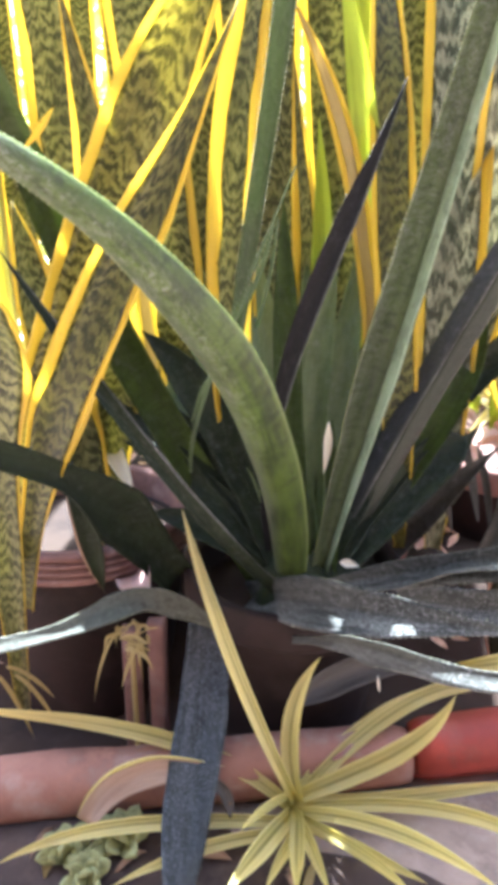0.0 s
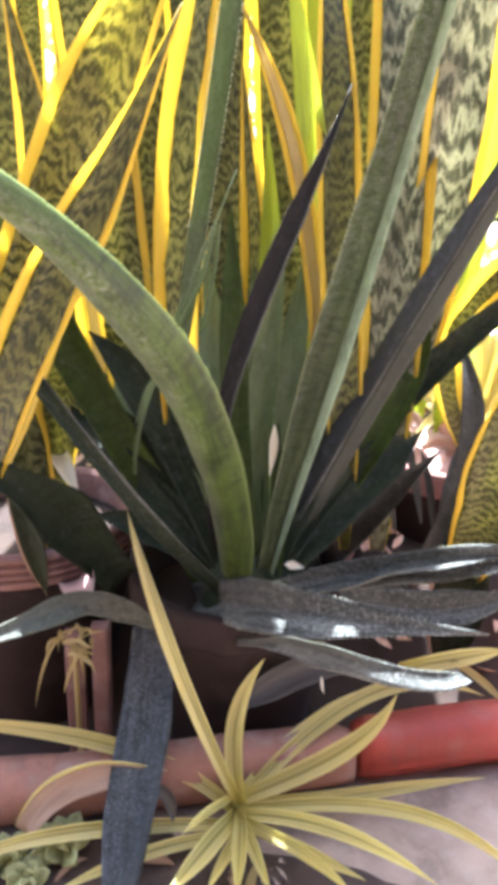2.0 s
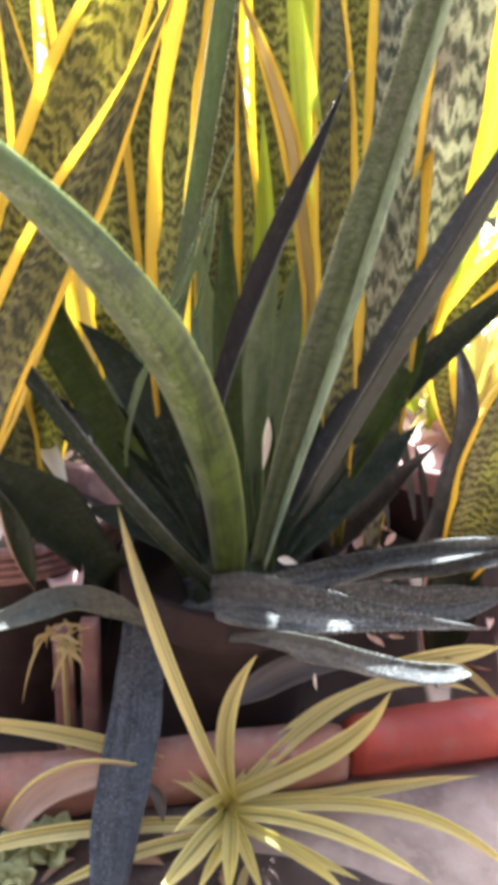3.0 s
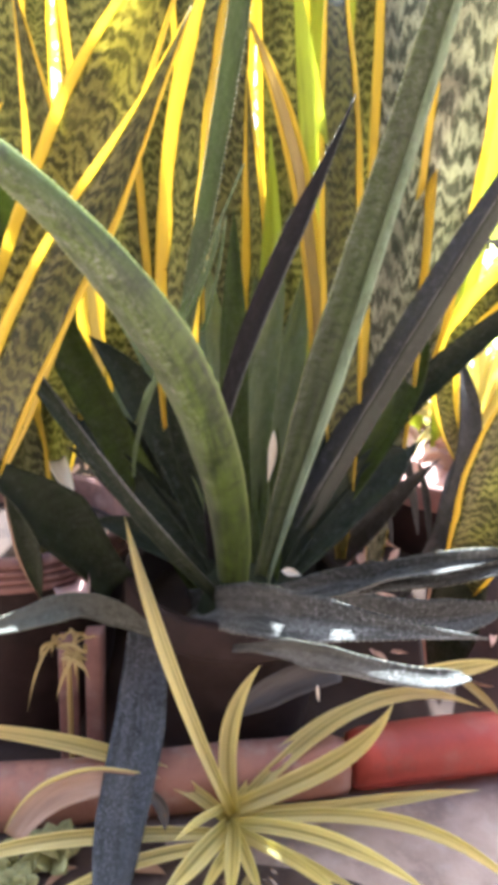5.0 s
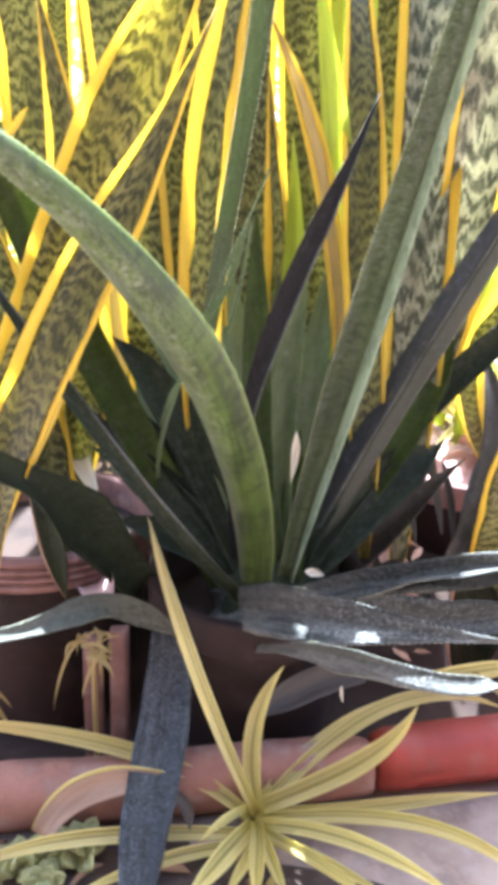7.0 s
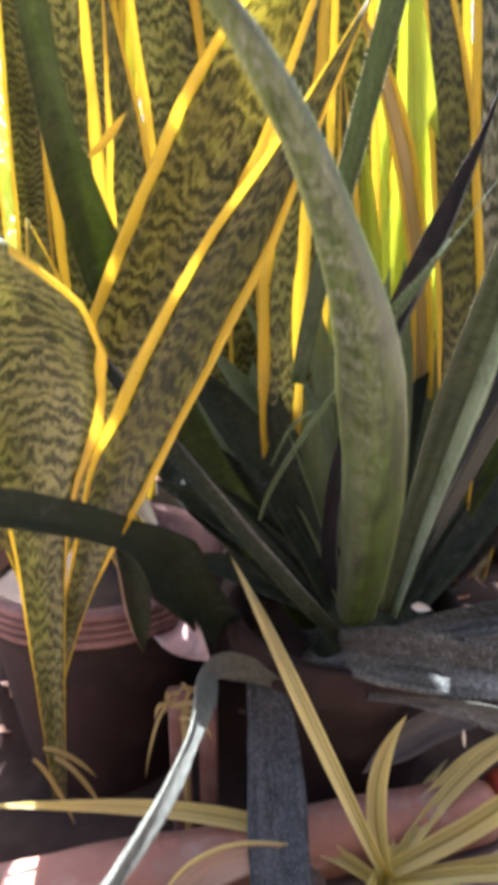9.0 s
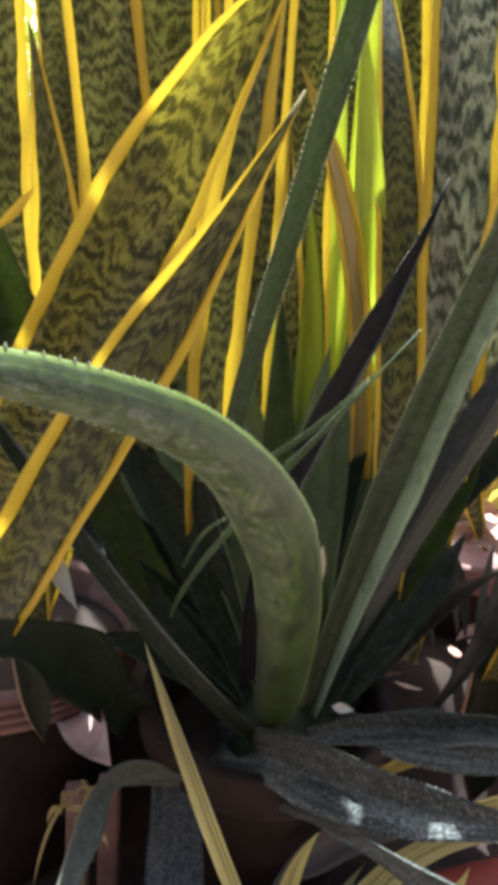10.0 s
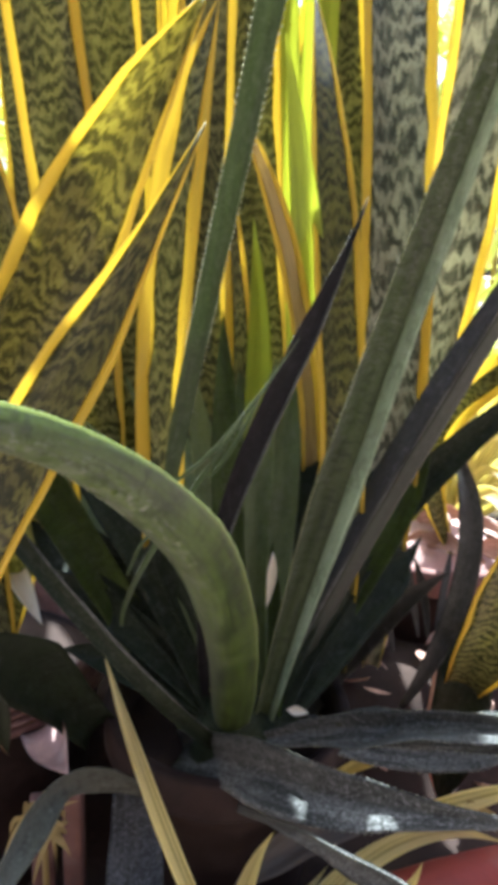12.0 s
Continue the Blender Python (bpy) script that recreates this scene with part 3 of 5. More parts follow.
def round_pot(x, y, r, z0, z1, mat, label, ribs=0, body=None):
    ob = thing("flower_pot", (x, y, z0), label, "flower pot", "pots")
    c = (x, y)
    bm = bmesh.new()
    outer = [(0.0, z0), (r * 0.66, z0), (r * 0.68, z0 + 0.004)]
    steps = 10
    for i in range(1, steps + 1):
        f = i / steps
        outer.append((r * (0.68 + 0.24 * f), z0 + (z1 - 0.03 - z0) * f))
    inner = [(r * 0.86, z1 - 0.03), (r * 0.80, z1 - 0.05), (r * 0.60, z0 + 0.01)]
    ring_profile(bm, c, outer + inner, wobble=0.01)
    part("body", bm, body or mat, ob)
    bm = bmesh.new()
    lip = [(r * 0.87, z1 - 0.032), (r * 0.985, z1 - 0.031), (r, z1 - 0.027)]
    for i in range(ribs):
        zz = z1 - 0.026 + 0.022 * (i + 0.2) / ribs
        lip += [(r, zz), (r * 0.95, zz + 0.001), (r * 0.95, zz + 0.003), (r, zz + 0.004)]
    lip += [(r, z1 - 0.003), (r * 0.985, z1), (r * 0.91, z1), (r * 0.885, z1 - 0.004), (r * 0.87, z1 - 0.03)]
    ring_profile(bm, c, lip, wobble=0.008, seed=3)
    part("rim", bm, mat, ob)
    bm = bmesh.new()
    loops = ring_profile(bm, c, [(r * 0.865, z1 - 0.034), (r * 0.5, z1 - 0.028), (r * 0.2, z1 - 0.030)], wobble=0.02)
    bm.faces.new(loops[-1])
    part("soil", bm, SOIL, ob, "dark dry potting soil")
    return ob


round_pot(0.075, 0.565, 0.098, 0.145, 0.315, POT_SHADED, "clay flower pot coloured as in shade, holding the toothed rosette plant")
round_pot(-0.135, 0.655, 0.115, 0.10, 0.330, BAR, "flower pot with shade-dark body and ribbed terracotta rim, crowded with snake plant leaves", 3, POT_SHADED)
round_pot(0.135, 0.785, 0.115, 0.10, 0.31, CLAY, "terracotta flower pot behind the rosette plant")
heaped = round_pot(0.375, 0.855, 0.115, 0.10, 0.325, BAR, "flower pot with shade-dark body and terracotta rim heaped with sunlit dry mulch", 0, POT_SHADED)
bm = bmesh.new()
ring_profile(bm, (0.375, 0.855), [(0.096, 0.288), (0.088, 0.306), (0.066, 0.326), (0.040, 0.340), (0.018, 0.348), (0.0, 0.350)], 30, 0.10, 8)
part("mulch", bm, ROSE, heaped, "dry pinkish mulch")

# ---- plants ----
SNAKE_STEP = [0]


def snake_leaf(plant, cps, width, kind, twist=0.0, fill=0.92, shape=None):
    SNAKE_STEP[0] += 1
    seed = SNAKE_STEP[0]
    b = Blade(cps, width, twist, fill, 0.25, 0.22, 0.003, seed, 0.002, 30, shape)
    if kind == "small":
        part("leaf", b.shell(-1, 1, 6, 0.002), MARGIN, plant, "short yellow-edged leaf tip")
        return
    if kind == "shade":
        # blade takes the dark material, so its shade is painted in
        leaf = part("leaf", b.shell(-1, 0.86, 8, 0.0026), ROSETTE_DARK, plant, "short drooping leaf with shade put into its dark colour")
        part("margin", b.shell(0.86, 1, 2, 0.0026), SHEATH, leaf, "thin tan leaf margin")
        return
    if kind == "lime":
        part("leaf", b.shell(-1, 1, 8, 0.0024), LIME, plant, "sunlit translucent lime-green leaf")
        return
    if kind == "grey":
        part("leaf", b.shell(-1, 1, 8, 0.0024), ROSETTE_DULL, plant, "dull grey-purple leaf")
        return
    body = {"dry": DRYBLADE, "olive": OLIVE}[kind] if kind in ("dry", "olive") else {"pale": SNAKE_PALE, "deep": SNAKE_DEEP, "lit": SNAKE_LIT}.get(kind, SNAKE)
    edge = 1 - min(0.5, (0.0045 + 0.0038 * ((seed * 0.618) % 1.0 if seed > 3 and kind != "strip" else 1.0)) / (width / 2))
    left = -0.42 if kind == "strip" else -edge
    leaf = part("leaf", b.shell(left, edge, 10, 0.0034), body, plant,
                "withering tan leaf" if kind == "dry" else "plain olive backlit leaf" if kind == "olive" else "grey-green leaf with dark zigzag crossbands")
    part("margin", b.shell(-1.0, left, 4, 0.003), MARGIN, leaf, "bright yellow leaf margin")
    part("margin", b.shell(edge, 1.0, 3, 0.003), MARGIN, leaf, "bright yellow leaf margin")


def rosette_leaf(plant, cps, width, kind, twist=0.0, fill=0.85, shape=None):
    SNAKE_STEP[0] += 1
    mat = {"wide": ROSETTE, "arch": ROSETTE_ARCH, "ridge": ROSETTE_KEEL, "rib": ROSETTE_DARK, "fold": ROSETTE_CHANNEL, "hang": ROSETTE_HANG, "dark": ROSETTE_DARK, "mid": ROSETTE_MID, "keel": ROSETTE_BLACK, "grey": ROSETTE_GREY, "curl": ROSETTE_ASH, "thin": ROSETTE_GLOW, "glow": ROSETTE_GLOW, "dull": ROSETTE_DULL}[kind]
    b = Blade(cps, width, twist, fill, 0.8, {"grey": 0.20, "fold": 0.62, "thin": 0.6, "arch": -0.40, "ridge": 0.06}.get(kind, 0.32), 0.0024, SNAKE_STEP[0], 0.0015, 34,
              shape,
              -0.45 if kind == "ridge" else 0.0)
    if kind in ("grey", "hang"):
        b = Blade(cps, width, twist, fill, 0.8 if kind == "hang" else 0.35, 0.08, 0.0024, SNAKE_STEP[0], 0.0055, 40, shape, 0.22 if kind == "grey" else 0.12, 1.35)
    b.jag = 0.15 if kind in ("ridge", "fold") else 1.0
    band = {"fold": 0.40, "keel": 0.78, "rib": 0.72, "ridge": 0.02}.get(kind, 1.0)
    leaf = part("leaf", b.shell(-1, band, 10, 0.0024), mat, plant,
                {"mid": "upright deep green leaf with toothed edges", "ridge": "keeled leaf, dark purple on one flank", "rib": "narrow dark leaf with a grey rolled edge", "keel": "dark leaf with a pale grey rolled edge", "wide": "mid-green leaf with toothed edges", "arch": "broad arching green leaf with toothed edges",
                 "fold": "long channelled green leaf with pale edge", "curl": "grey curling leaf with toothed edges", "dark": "dark green leaf with toothed edges, shade put into its colour",
                 "grey": "grey dusty leaf with toothed edges", "dull": "dull grey-purple leaf with toothed edges", "hang": "hanging mottled grey leaf bent over the pot", "thin": "narrow pale leaf tip", "glow": "narrow upright leaf with bright toothed edges"}[kind])
    if kind == "ridge":
        part("crest", b.shell(band, 0.12, 3, 0.003, 0.0004), ROSETTE_ASH, leaf, "pale grey keel line")
        part("flank", b.shell(0.12, 1.0, 6, 0.0024), ROSETTE_FLANK, leaf, "dull green flank of the leaf")
    elif band < 1:
        part("edge", b.shell(band, 1.0, 4, 0.003, 0.0003), {"rib": ROSETTE_GREY, "keel": ROSETTE_ASH}.get(kind, ROSETTE_PALE), leaf, "pale grey rolled leaf edge")
    part("teeth", b.teeth(0.0030, 0.0007) if kind == "arch" else b.teeth(0.0032, 0.0010) if kind == "glow" else b.teeth(0.0037, 0.0007), {"dark": TOOTH_DARK, "rib": TOOTH_DARK, "mid": TOOTH_DARK, "grey": TOOTH, "curl": TOOTH, "hang": TOOTH_DARK, "glow": TOOTH}.get(kind, TOOTH_MID), leaf, "pale saw teeth")


def spider_leaf(plant, cps, width, kind="", twist=0.0, fill=0.8):
    SNAKE_STEP[0] += 1
    b = Blade(cps, width, twist, fill, 0.1 if kind == "scrap" else 0.7, 0.34, 0.0011, SNAKE_STEP[0], 0.001, 24)
    if kind == "sheath":
        part("blade", b.shell(-0.74, 1, 8, 0.0014), SHEATH, plant)
        part("rim", b.shell(-1, -0.74, 3, 0.0018), STRIPED, plant, "yellowish leaf rim")
        return
    part("leaf", b.shell(-1, 1, 8, 0.0011), {"dry": DRYBLADE, "sheath": SHEATH, "scrap": PAPER, "tongue": ROSE, "husk": HUSK}.get(kind, STRIPED), plant,
         "dry tan leaf" if kind == "dry" else "")

plant = thing("rosette_plant", (0.075, 0.555, 0.285), "grey-green rosette plant with long arching saw-toothed leaves in a clay pot", "plant")
rosette_leaf(plant, ((0.069, 0.540, 0.278), (0.066, 0.429, 0.490), (0.008, 0.272, 0.621), (-0.051, 0.149, 0.645)), 0.0331, "arch", (-23, -54), shape=((0, 0.67), (0.15, 0.99), (0.35, 1.00), (0.55, 0.84), (0.75, 0.39), (0.9, 0.18), (1, 0.04)))
rosette_leaf(plant, ((0.094, 0.511, 0.336), (0.124, 0.508, 0.493), (0.169, 0.484, 0.664), (0.179, 0.382, 0.837)), 0.0305, "fold", 0, shape=((0, 0.44), (0.15, 0.68), (0.35, 1.00), (0.55, 0.85), (0.75, 0.65), (0.9, 0.43), (1, 0.04)))
rosette_leaf(plant, ((0.060, 0.529, 0.319), (0.027, 0.539, 0.469), (0.096, 0.459, 0.593), (0.133, 0.487, 0.691)), 0.0155, "keel", 0, shape=((0, 0.68), (0.15, 0.81), (0.35, 0.75), (0.55, 1.00), (0.75, 0.89), (0.9, 0.28), (1, 0.03)))
rosette_leaf(plant, ((0.089, 0.528, 0.301), (0.149, 0.574, 0.404), (0.219, 0.563, 0.557), (0.311, 0.522, 0.753)), 0.0280, "ridge", 0)
rosette_leaf(plant, ((0.090, 0.502, 0.319), (0.186, 0.621, 0.429), (0.277, 0.649, 0.501), (0.343, 0.578, 0.589)), 0.0266, "dark", 0)
rosette_leaf(plant, ((0.099, 0.528, 0.285), (0.168, 0.630, 0.289), (0.214, 0.633, 0.339), (0.238, 0.536, 0.434)), 0.0325, "dull", 0, 0.7)
rosette_leaf(plant, ((0.076, 0.509, 0.313), (0.158, 0.485, 0.353), (0.208, 0.391, 0.406), (0.236, 0.240, 0.503)), 0.0211, "grey", 0)
rosette_leaf(plant, ((0.106, 0.536, 0.294), (0.166, 0.446, 0.369), (0.172, 0.405, 0.399), (0.222, 0.337, 0.446)), 0.0346, "grey", (-63, -36), shape=((0, 0.44), (0.15, 0.78), (0.35, 1.00), (0.55, 0.60), (0.75, 0.63), (0.9, 0.33), (1, 0.03)))
rosette_leaf(plant, ((0.034, 0.531, 0.296), (0.109, 0.427, 0.357), (0.049, 0.397, 0.372), (0.206, 0.340, 0.391)), 0.0379, "grey", 0, shape=((0, 0.72), (0.15, 0.86), (0.35, 1.00), (0.55, 0.91), (0.75, 0.71), (0.9, 0.28), (1, 0.03)))
rosette_leaf(plant, ((0.068, 0.482, 0.289), (0.108, 0.334, 0.394), (0.122, 0.239, 0.433), (0.157, 0.257, 0.427)), 0.0186, "grey", 38, shape=((0, 0.26), (0.15, 0.34), (0.35, 1.00), (0.55, 0.67), (0.75, 0.39), (0.9, 0.31), (1, 0.03)))
rosette_leaf(plant, ((0.012, 0.497, 0.290), (-0.071, 0.462, 0.375), (-0.027, 0.372, 0.358), (-0.076, 0.134, 0.522)), 0.0246, "curl", (-52, -9), shape=((0, 0.50), (0.15, 1.00), (0.35, 0.66), (0.55, 0.68), (0.75, 0.25), (0.9, 0.23), (1, 0.03)))
rosette_leaf(plant, ((-0.026, 0.545, 0.306), (-0.085, 0.527, 0.391), (-0.062, 0.466, 0.452), (-0.191, 0.151, 0.597)), 0.0490, "dark", 0, shape=((0, 0.63), (0.15, 0.76), (0.35, 1.00), (0.55, 0.39), (0.75, 0.35), (0.9, 0.20), (1, 0.02)))
rosette_leaf(plant, ((0.065, 0.511, 0.310), (0.004, 0.452, 0.400), (-0.063, 0.458, 0.495), (-0.147, 0.528, 0.588)), 0.0116, "rib", 0)
rosette_leaf(plant, ((0.001, 0.499, 0.293), (0.009, 0.438, 0.223), (-0.016, 0.349, 0.212), (0.006, 0.262, 0.261)), 0.0400, "hang", (-2, 34), shape=((0, 0.72), (0.15, 0.91), (0.35, 1.00), (0.55, 0.93), (0.75, 0.69), (0.9, 0.45), (1, 0.04)))
rosette_leaf(plant, ((0.048, 0.545, 0.305), (-0.060, 0.650, 0.440), (-0.170, 0.579, 0.676), (-0.087, 0.315, 0.774)), 0.0360, "wide", 0, shape=((0, 0.66), (0.15, 0.85), (0.35, 0.90), (0.55, 1.00), (0.75, 0.47), (0.9, 0.34), (1, 0.03)))
rosette_leaf(plant, ((-0.006, 0.476, 0.434), (-0.004, 0.442, 0.479), (0.020, 0.382, 0.540), (0.055, 0.306, 0.630)), 0.0027, "thin", 0, shape=((0, 0.80), (0.15, 1.00), (0.35, 1.00), (0.55, 0.95), (0.75, 0.75), (0.9, 0.40), (1, 0.04)))
rosette_leaf(plant, ((0.024, 0.420, 0.546), (0.036, 0.390, 0.566), (0.044, 0.359, 0.586), (0.047, 0.330, 0.608)), 0.0021, "thin", 0, 0.9)
rosette_leaf(plant, ((0.040, 0.420, 0.547), (0.046, 0.390, 0.567), (0.048, 0.360, 0.588), (0.049, 0.330, 0.610)), 0.0016, "thin", 0, 0.9)
rosette_leaf(plant, ((-0.002, 0.450, 0.480), (0.004, 0.445, 0.496), (0.005, 0.435, 0.509), (0.018, 0.420, 0.522)), 0.0018, "thin", 0, 0.9)
rosette_leaf(plant, ((0.025, 0.522, 0.512), (0.037, 0.498, 0.620), (0.068, 0.435, 0.750), (0.072, 0.332, 0.912)), 0.0127, "glow", 0, shape=((0, 0.75), (0.12, 0.95), (0.5, 0.95), (0.7, 1.00), (0.88, 0.6), (1, 0.06)))
rosette_leaf(plant, ((0.082, 0.515, 0.317), (0.066, 0.532, 0.417), (0.065, 0.547, 0.518), (0.061, 0.560, 0.621)), 0.0223, "wide", 0)
rosette_leaf(plant, ((0.090, 0.515, 0.317), (0.081, 0.549, 0.400), (0.088, 0.577, 0.488), (0.108, 0.600, 0.583)), 0.0259, "mid", 0)
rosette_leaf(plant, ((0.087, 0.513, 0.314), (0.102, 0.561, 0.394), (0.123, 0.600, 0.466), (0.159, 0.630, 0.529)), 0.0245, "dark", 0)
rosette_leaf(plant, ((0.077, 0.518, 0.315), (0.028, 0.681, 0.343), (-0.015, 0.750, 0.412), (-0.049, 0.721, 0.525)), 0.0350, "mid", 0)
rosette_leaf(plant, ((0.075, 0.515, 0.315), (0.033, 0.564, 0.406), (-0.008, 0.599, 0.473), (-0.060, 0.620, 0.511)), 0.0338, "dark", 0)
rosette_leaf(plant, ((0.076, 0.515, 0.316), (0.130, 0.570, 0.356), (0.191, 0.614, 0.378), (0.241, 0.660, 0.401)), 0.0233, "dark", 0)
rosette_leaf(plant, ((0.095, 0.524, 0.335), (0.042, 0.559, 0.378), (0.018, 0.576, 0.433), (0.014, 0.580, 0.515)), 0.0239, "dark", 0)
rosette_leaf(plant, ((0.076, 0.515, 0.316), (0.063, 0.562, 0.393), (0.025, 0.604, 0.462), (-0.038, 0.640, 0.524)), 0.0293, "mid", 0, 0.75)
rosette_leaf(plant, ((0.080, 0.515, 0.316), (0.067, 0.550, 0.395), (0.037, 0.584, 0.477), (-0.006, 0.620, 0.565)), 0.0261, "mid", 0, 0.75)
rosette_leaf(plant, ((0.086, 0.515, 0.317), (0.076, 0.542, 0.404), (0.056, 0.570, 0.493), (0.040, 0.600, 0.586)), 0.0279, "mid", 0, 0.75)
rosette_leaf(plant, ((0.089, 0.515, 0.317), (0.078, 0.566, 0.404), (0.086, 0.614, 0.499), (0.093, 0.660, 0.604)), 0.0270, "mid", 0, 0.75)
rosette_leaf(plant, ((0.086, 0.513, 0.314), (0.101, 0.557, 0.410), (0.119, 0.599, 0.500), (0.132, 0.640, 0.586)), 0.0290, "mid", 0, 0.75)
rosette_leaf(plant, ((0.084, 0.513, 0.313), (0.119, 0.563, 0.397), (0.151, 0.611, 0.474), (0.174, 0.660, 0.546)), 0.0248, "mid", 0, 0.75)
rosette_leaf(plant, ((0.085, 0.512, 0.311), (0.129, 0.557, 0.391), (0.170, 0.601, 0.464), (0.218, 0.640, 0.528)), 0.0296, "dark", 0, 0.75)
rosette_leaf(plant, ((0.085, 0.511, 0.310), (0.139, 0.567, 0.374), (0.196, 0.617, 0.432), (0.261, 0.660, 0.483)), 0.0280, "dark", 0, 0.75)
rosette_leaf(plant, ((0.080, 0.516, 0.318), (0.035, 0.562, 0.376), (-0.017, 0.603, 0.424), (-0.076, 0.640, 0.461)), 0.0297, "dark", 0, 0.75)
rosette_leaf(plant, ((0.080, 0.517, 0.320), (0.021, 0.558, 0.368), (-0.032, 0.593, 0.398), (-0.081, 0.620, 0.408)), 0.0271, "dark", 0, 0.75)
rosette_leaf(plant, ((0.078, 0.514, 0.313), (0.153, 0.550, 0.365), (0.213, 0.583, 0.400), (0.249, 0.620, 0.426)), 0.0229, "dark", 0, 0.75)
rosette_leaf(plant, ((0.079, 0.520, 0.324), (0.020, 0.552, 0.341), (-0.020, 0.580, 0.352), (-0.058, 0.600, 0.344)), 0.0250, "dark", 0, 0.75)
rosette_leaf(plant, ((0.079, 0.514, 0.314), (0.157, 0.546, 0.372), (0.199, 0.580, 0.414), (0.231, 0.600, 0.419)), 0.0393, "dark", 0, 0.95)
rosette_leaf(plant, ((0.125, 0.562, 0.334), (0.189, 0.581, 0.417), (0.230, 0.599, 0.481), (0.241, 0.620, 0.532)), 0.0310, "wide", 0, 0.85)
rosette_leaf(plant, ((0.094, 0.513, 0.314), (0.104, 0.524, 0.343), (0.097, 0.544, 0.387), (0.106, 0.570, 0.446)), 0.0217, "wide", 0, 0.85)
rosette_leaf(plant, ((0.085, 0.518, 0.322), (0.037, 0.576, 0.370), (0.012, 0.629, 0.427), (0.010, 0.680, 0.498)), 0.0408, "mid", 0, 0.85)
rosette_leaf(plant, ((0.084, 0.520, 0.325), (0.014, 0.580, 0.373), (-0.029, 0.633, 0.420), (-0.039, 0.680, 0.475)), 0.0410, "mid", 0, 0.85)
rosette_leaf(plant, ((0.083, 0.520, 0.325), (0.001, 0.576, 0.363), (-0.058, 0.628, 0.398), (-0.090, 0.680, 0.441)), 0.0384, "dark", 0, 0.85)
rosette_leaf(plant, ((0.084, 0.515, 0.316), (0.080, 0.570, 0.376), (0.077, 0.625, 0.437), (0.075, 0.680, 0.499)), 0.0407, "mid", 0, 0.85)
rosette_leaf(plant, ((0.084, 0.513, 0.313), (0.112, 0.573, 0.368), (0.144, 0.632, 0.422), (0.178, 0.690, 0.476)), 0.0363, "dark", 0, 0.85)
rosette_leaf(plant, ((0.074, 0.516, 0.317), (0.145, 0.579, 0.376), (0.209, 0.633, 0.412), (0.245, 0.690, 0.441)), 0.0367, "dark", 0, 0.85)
rosette_leaf(plant, ((0.078, 0.515, 0.316), (0.053, 0.580, 0.388), (0.039, 0.642, 0.455), (0.039, 0.700, 0.517)), 0.0411, "mid", 0, 0.85)
rosette_leaf(plant, ((0.083, 0.514, 0.314), (0.100, 0.578, 0.381), (0.117, 0.639, 0.441), (0.127, 0.700, 0.496)), 0.0362, "mid", 0, 0.85)
rosette_leaf(plant, ((0.102, 0.523, 0.325), (0.184, 0.506, 0.301), (0.241, 0.487, 0.301), (0.293, 0.470, 0.341)), 0.0296, "grey", 0, 0.95)
bm = bmesh.new()
ring_profile(bm, (0.075, 0.525), [(0.0, 0.275), (0.034, 0.276), (0.036, 0.295), (0.030, 0.325), (0.016, 0.345), (0.0, 0.35)], 20, 0.12, 5)
part("stem", bm, ROSETTE_DARK, plant, "short dark stem wrapped by leaf bases")

plant = thing("snake_plant", (-0.12, 0.64, 0.31), "crowded snake plant with yellow-edged banded upright leaves", "plant", "snake plants")
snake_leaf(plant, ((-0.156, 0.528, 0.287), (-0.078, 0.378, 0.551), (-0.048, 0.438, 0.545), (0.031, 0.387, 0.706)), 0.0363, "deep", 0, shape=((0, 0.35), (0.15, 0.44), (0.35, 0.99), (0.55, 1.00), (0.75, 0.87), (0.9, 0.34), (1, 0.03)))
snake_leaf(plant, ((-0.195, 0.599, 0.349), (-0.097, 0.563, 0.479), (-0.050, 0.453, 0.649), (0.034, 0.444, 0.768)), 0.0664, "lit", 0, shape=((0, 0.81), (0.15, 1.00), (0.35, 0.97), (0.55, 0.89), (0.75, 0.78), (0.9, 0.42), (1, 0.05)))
snake_leaf(plant, ((0.035, 0.638, 0.298), (0.011, 0.546, 0.515), (0.012, 0.535, 0.690), (0.058, 0.606, 0.823)), 0.0350, "strip", 0)
snake_leaf(plant, ((-0.120, 0.688, 0.292), (-0.085, 0.669, 0.455), (-0.076, 0.618, 0.610), (-0.091, 0.535, 0.756)), 0.0499, "", 0, 0.7)
# tips of the next four raised out of view to shade leaves in front
snake_leaf(plant, ((-0.030, 0.702, 0.292), (-0.018, 0.687, 0.507), (-0.063, 0.662, 0.797), (-0.113, 0.634, 1.234)), 0.0544, "", 0)
snake_leaf(plant, ((-0.008, 0.720, 0.290), (0.008, 0.713, 0.515), (-0.017, 0.702, 0.810), (-0.058, 0.689, 1.235)), 0.0544, "", 0)
snake_leaf(plant, ((-0.125, 0.697, 0.292), (-0.126, 0.683, 0.524), (-0.142, 0.662, 0.803), (-0.142, 0.644, 1.182)), 0.0454, "", 0)
snake_leaf(plant, ((0.060, 0.712, 0.292), (0.064, 0.698, 0.527), (0.050, 0.683, 0.805), (0.061, 0.663, 1.178)), 0.0440, "", 0)
snake_leaf(plant, ((-0.155, 0.492, 0.208), (-0.147, 0.484, 0.514), (-0.119, 0.401, 0.567), (-0.100, 0.277, 0.611)), 0.0706, "", 0, shape=((0, 0.14), (0.15, 0.30), (0.35, 0.49), (0.55, 1.00), (0.75, 0.96), (0.9, 0.66), (1, 0.06)))
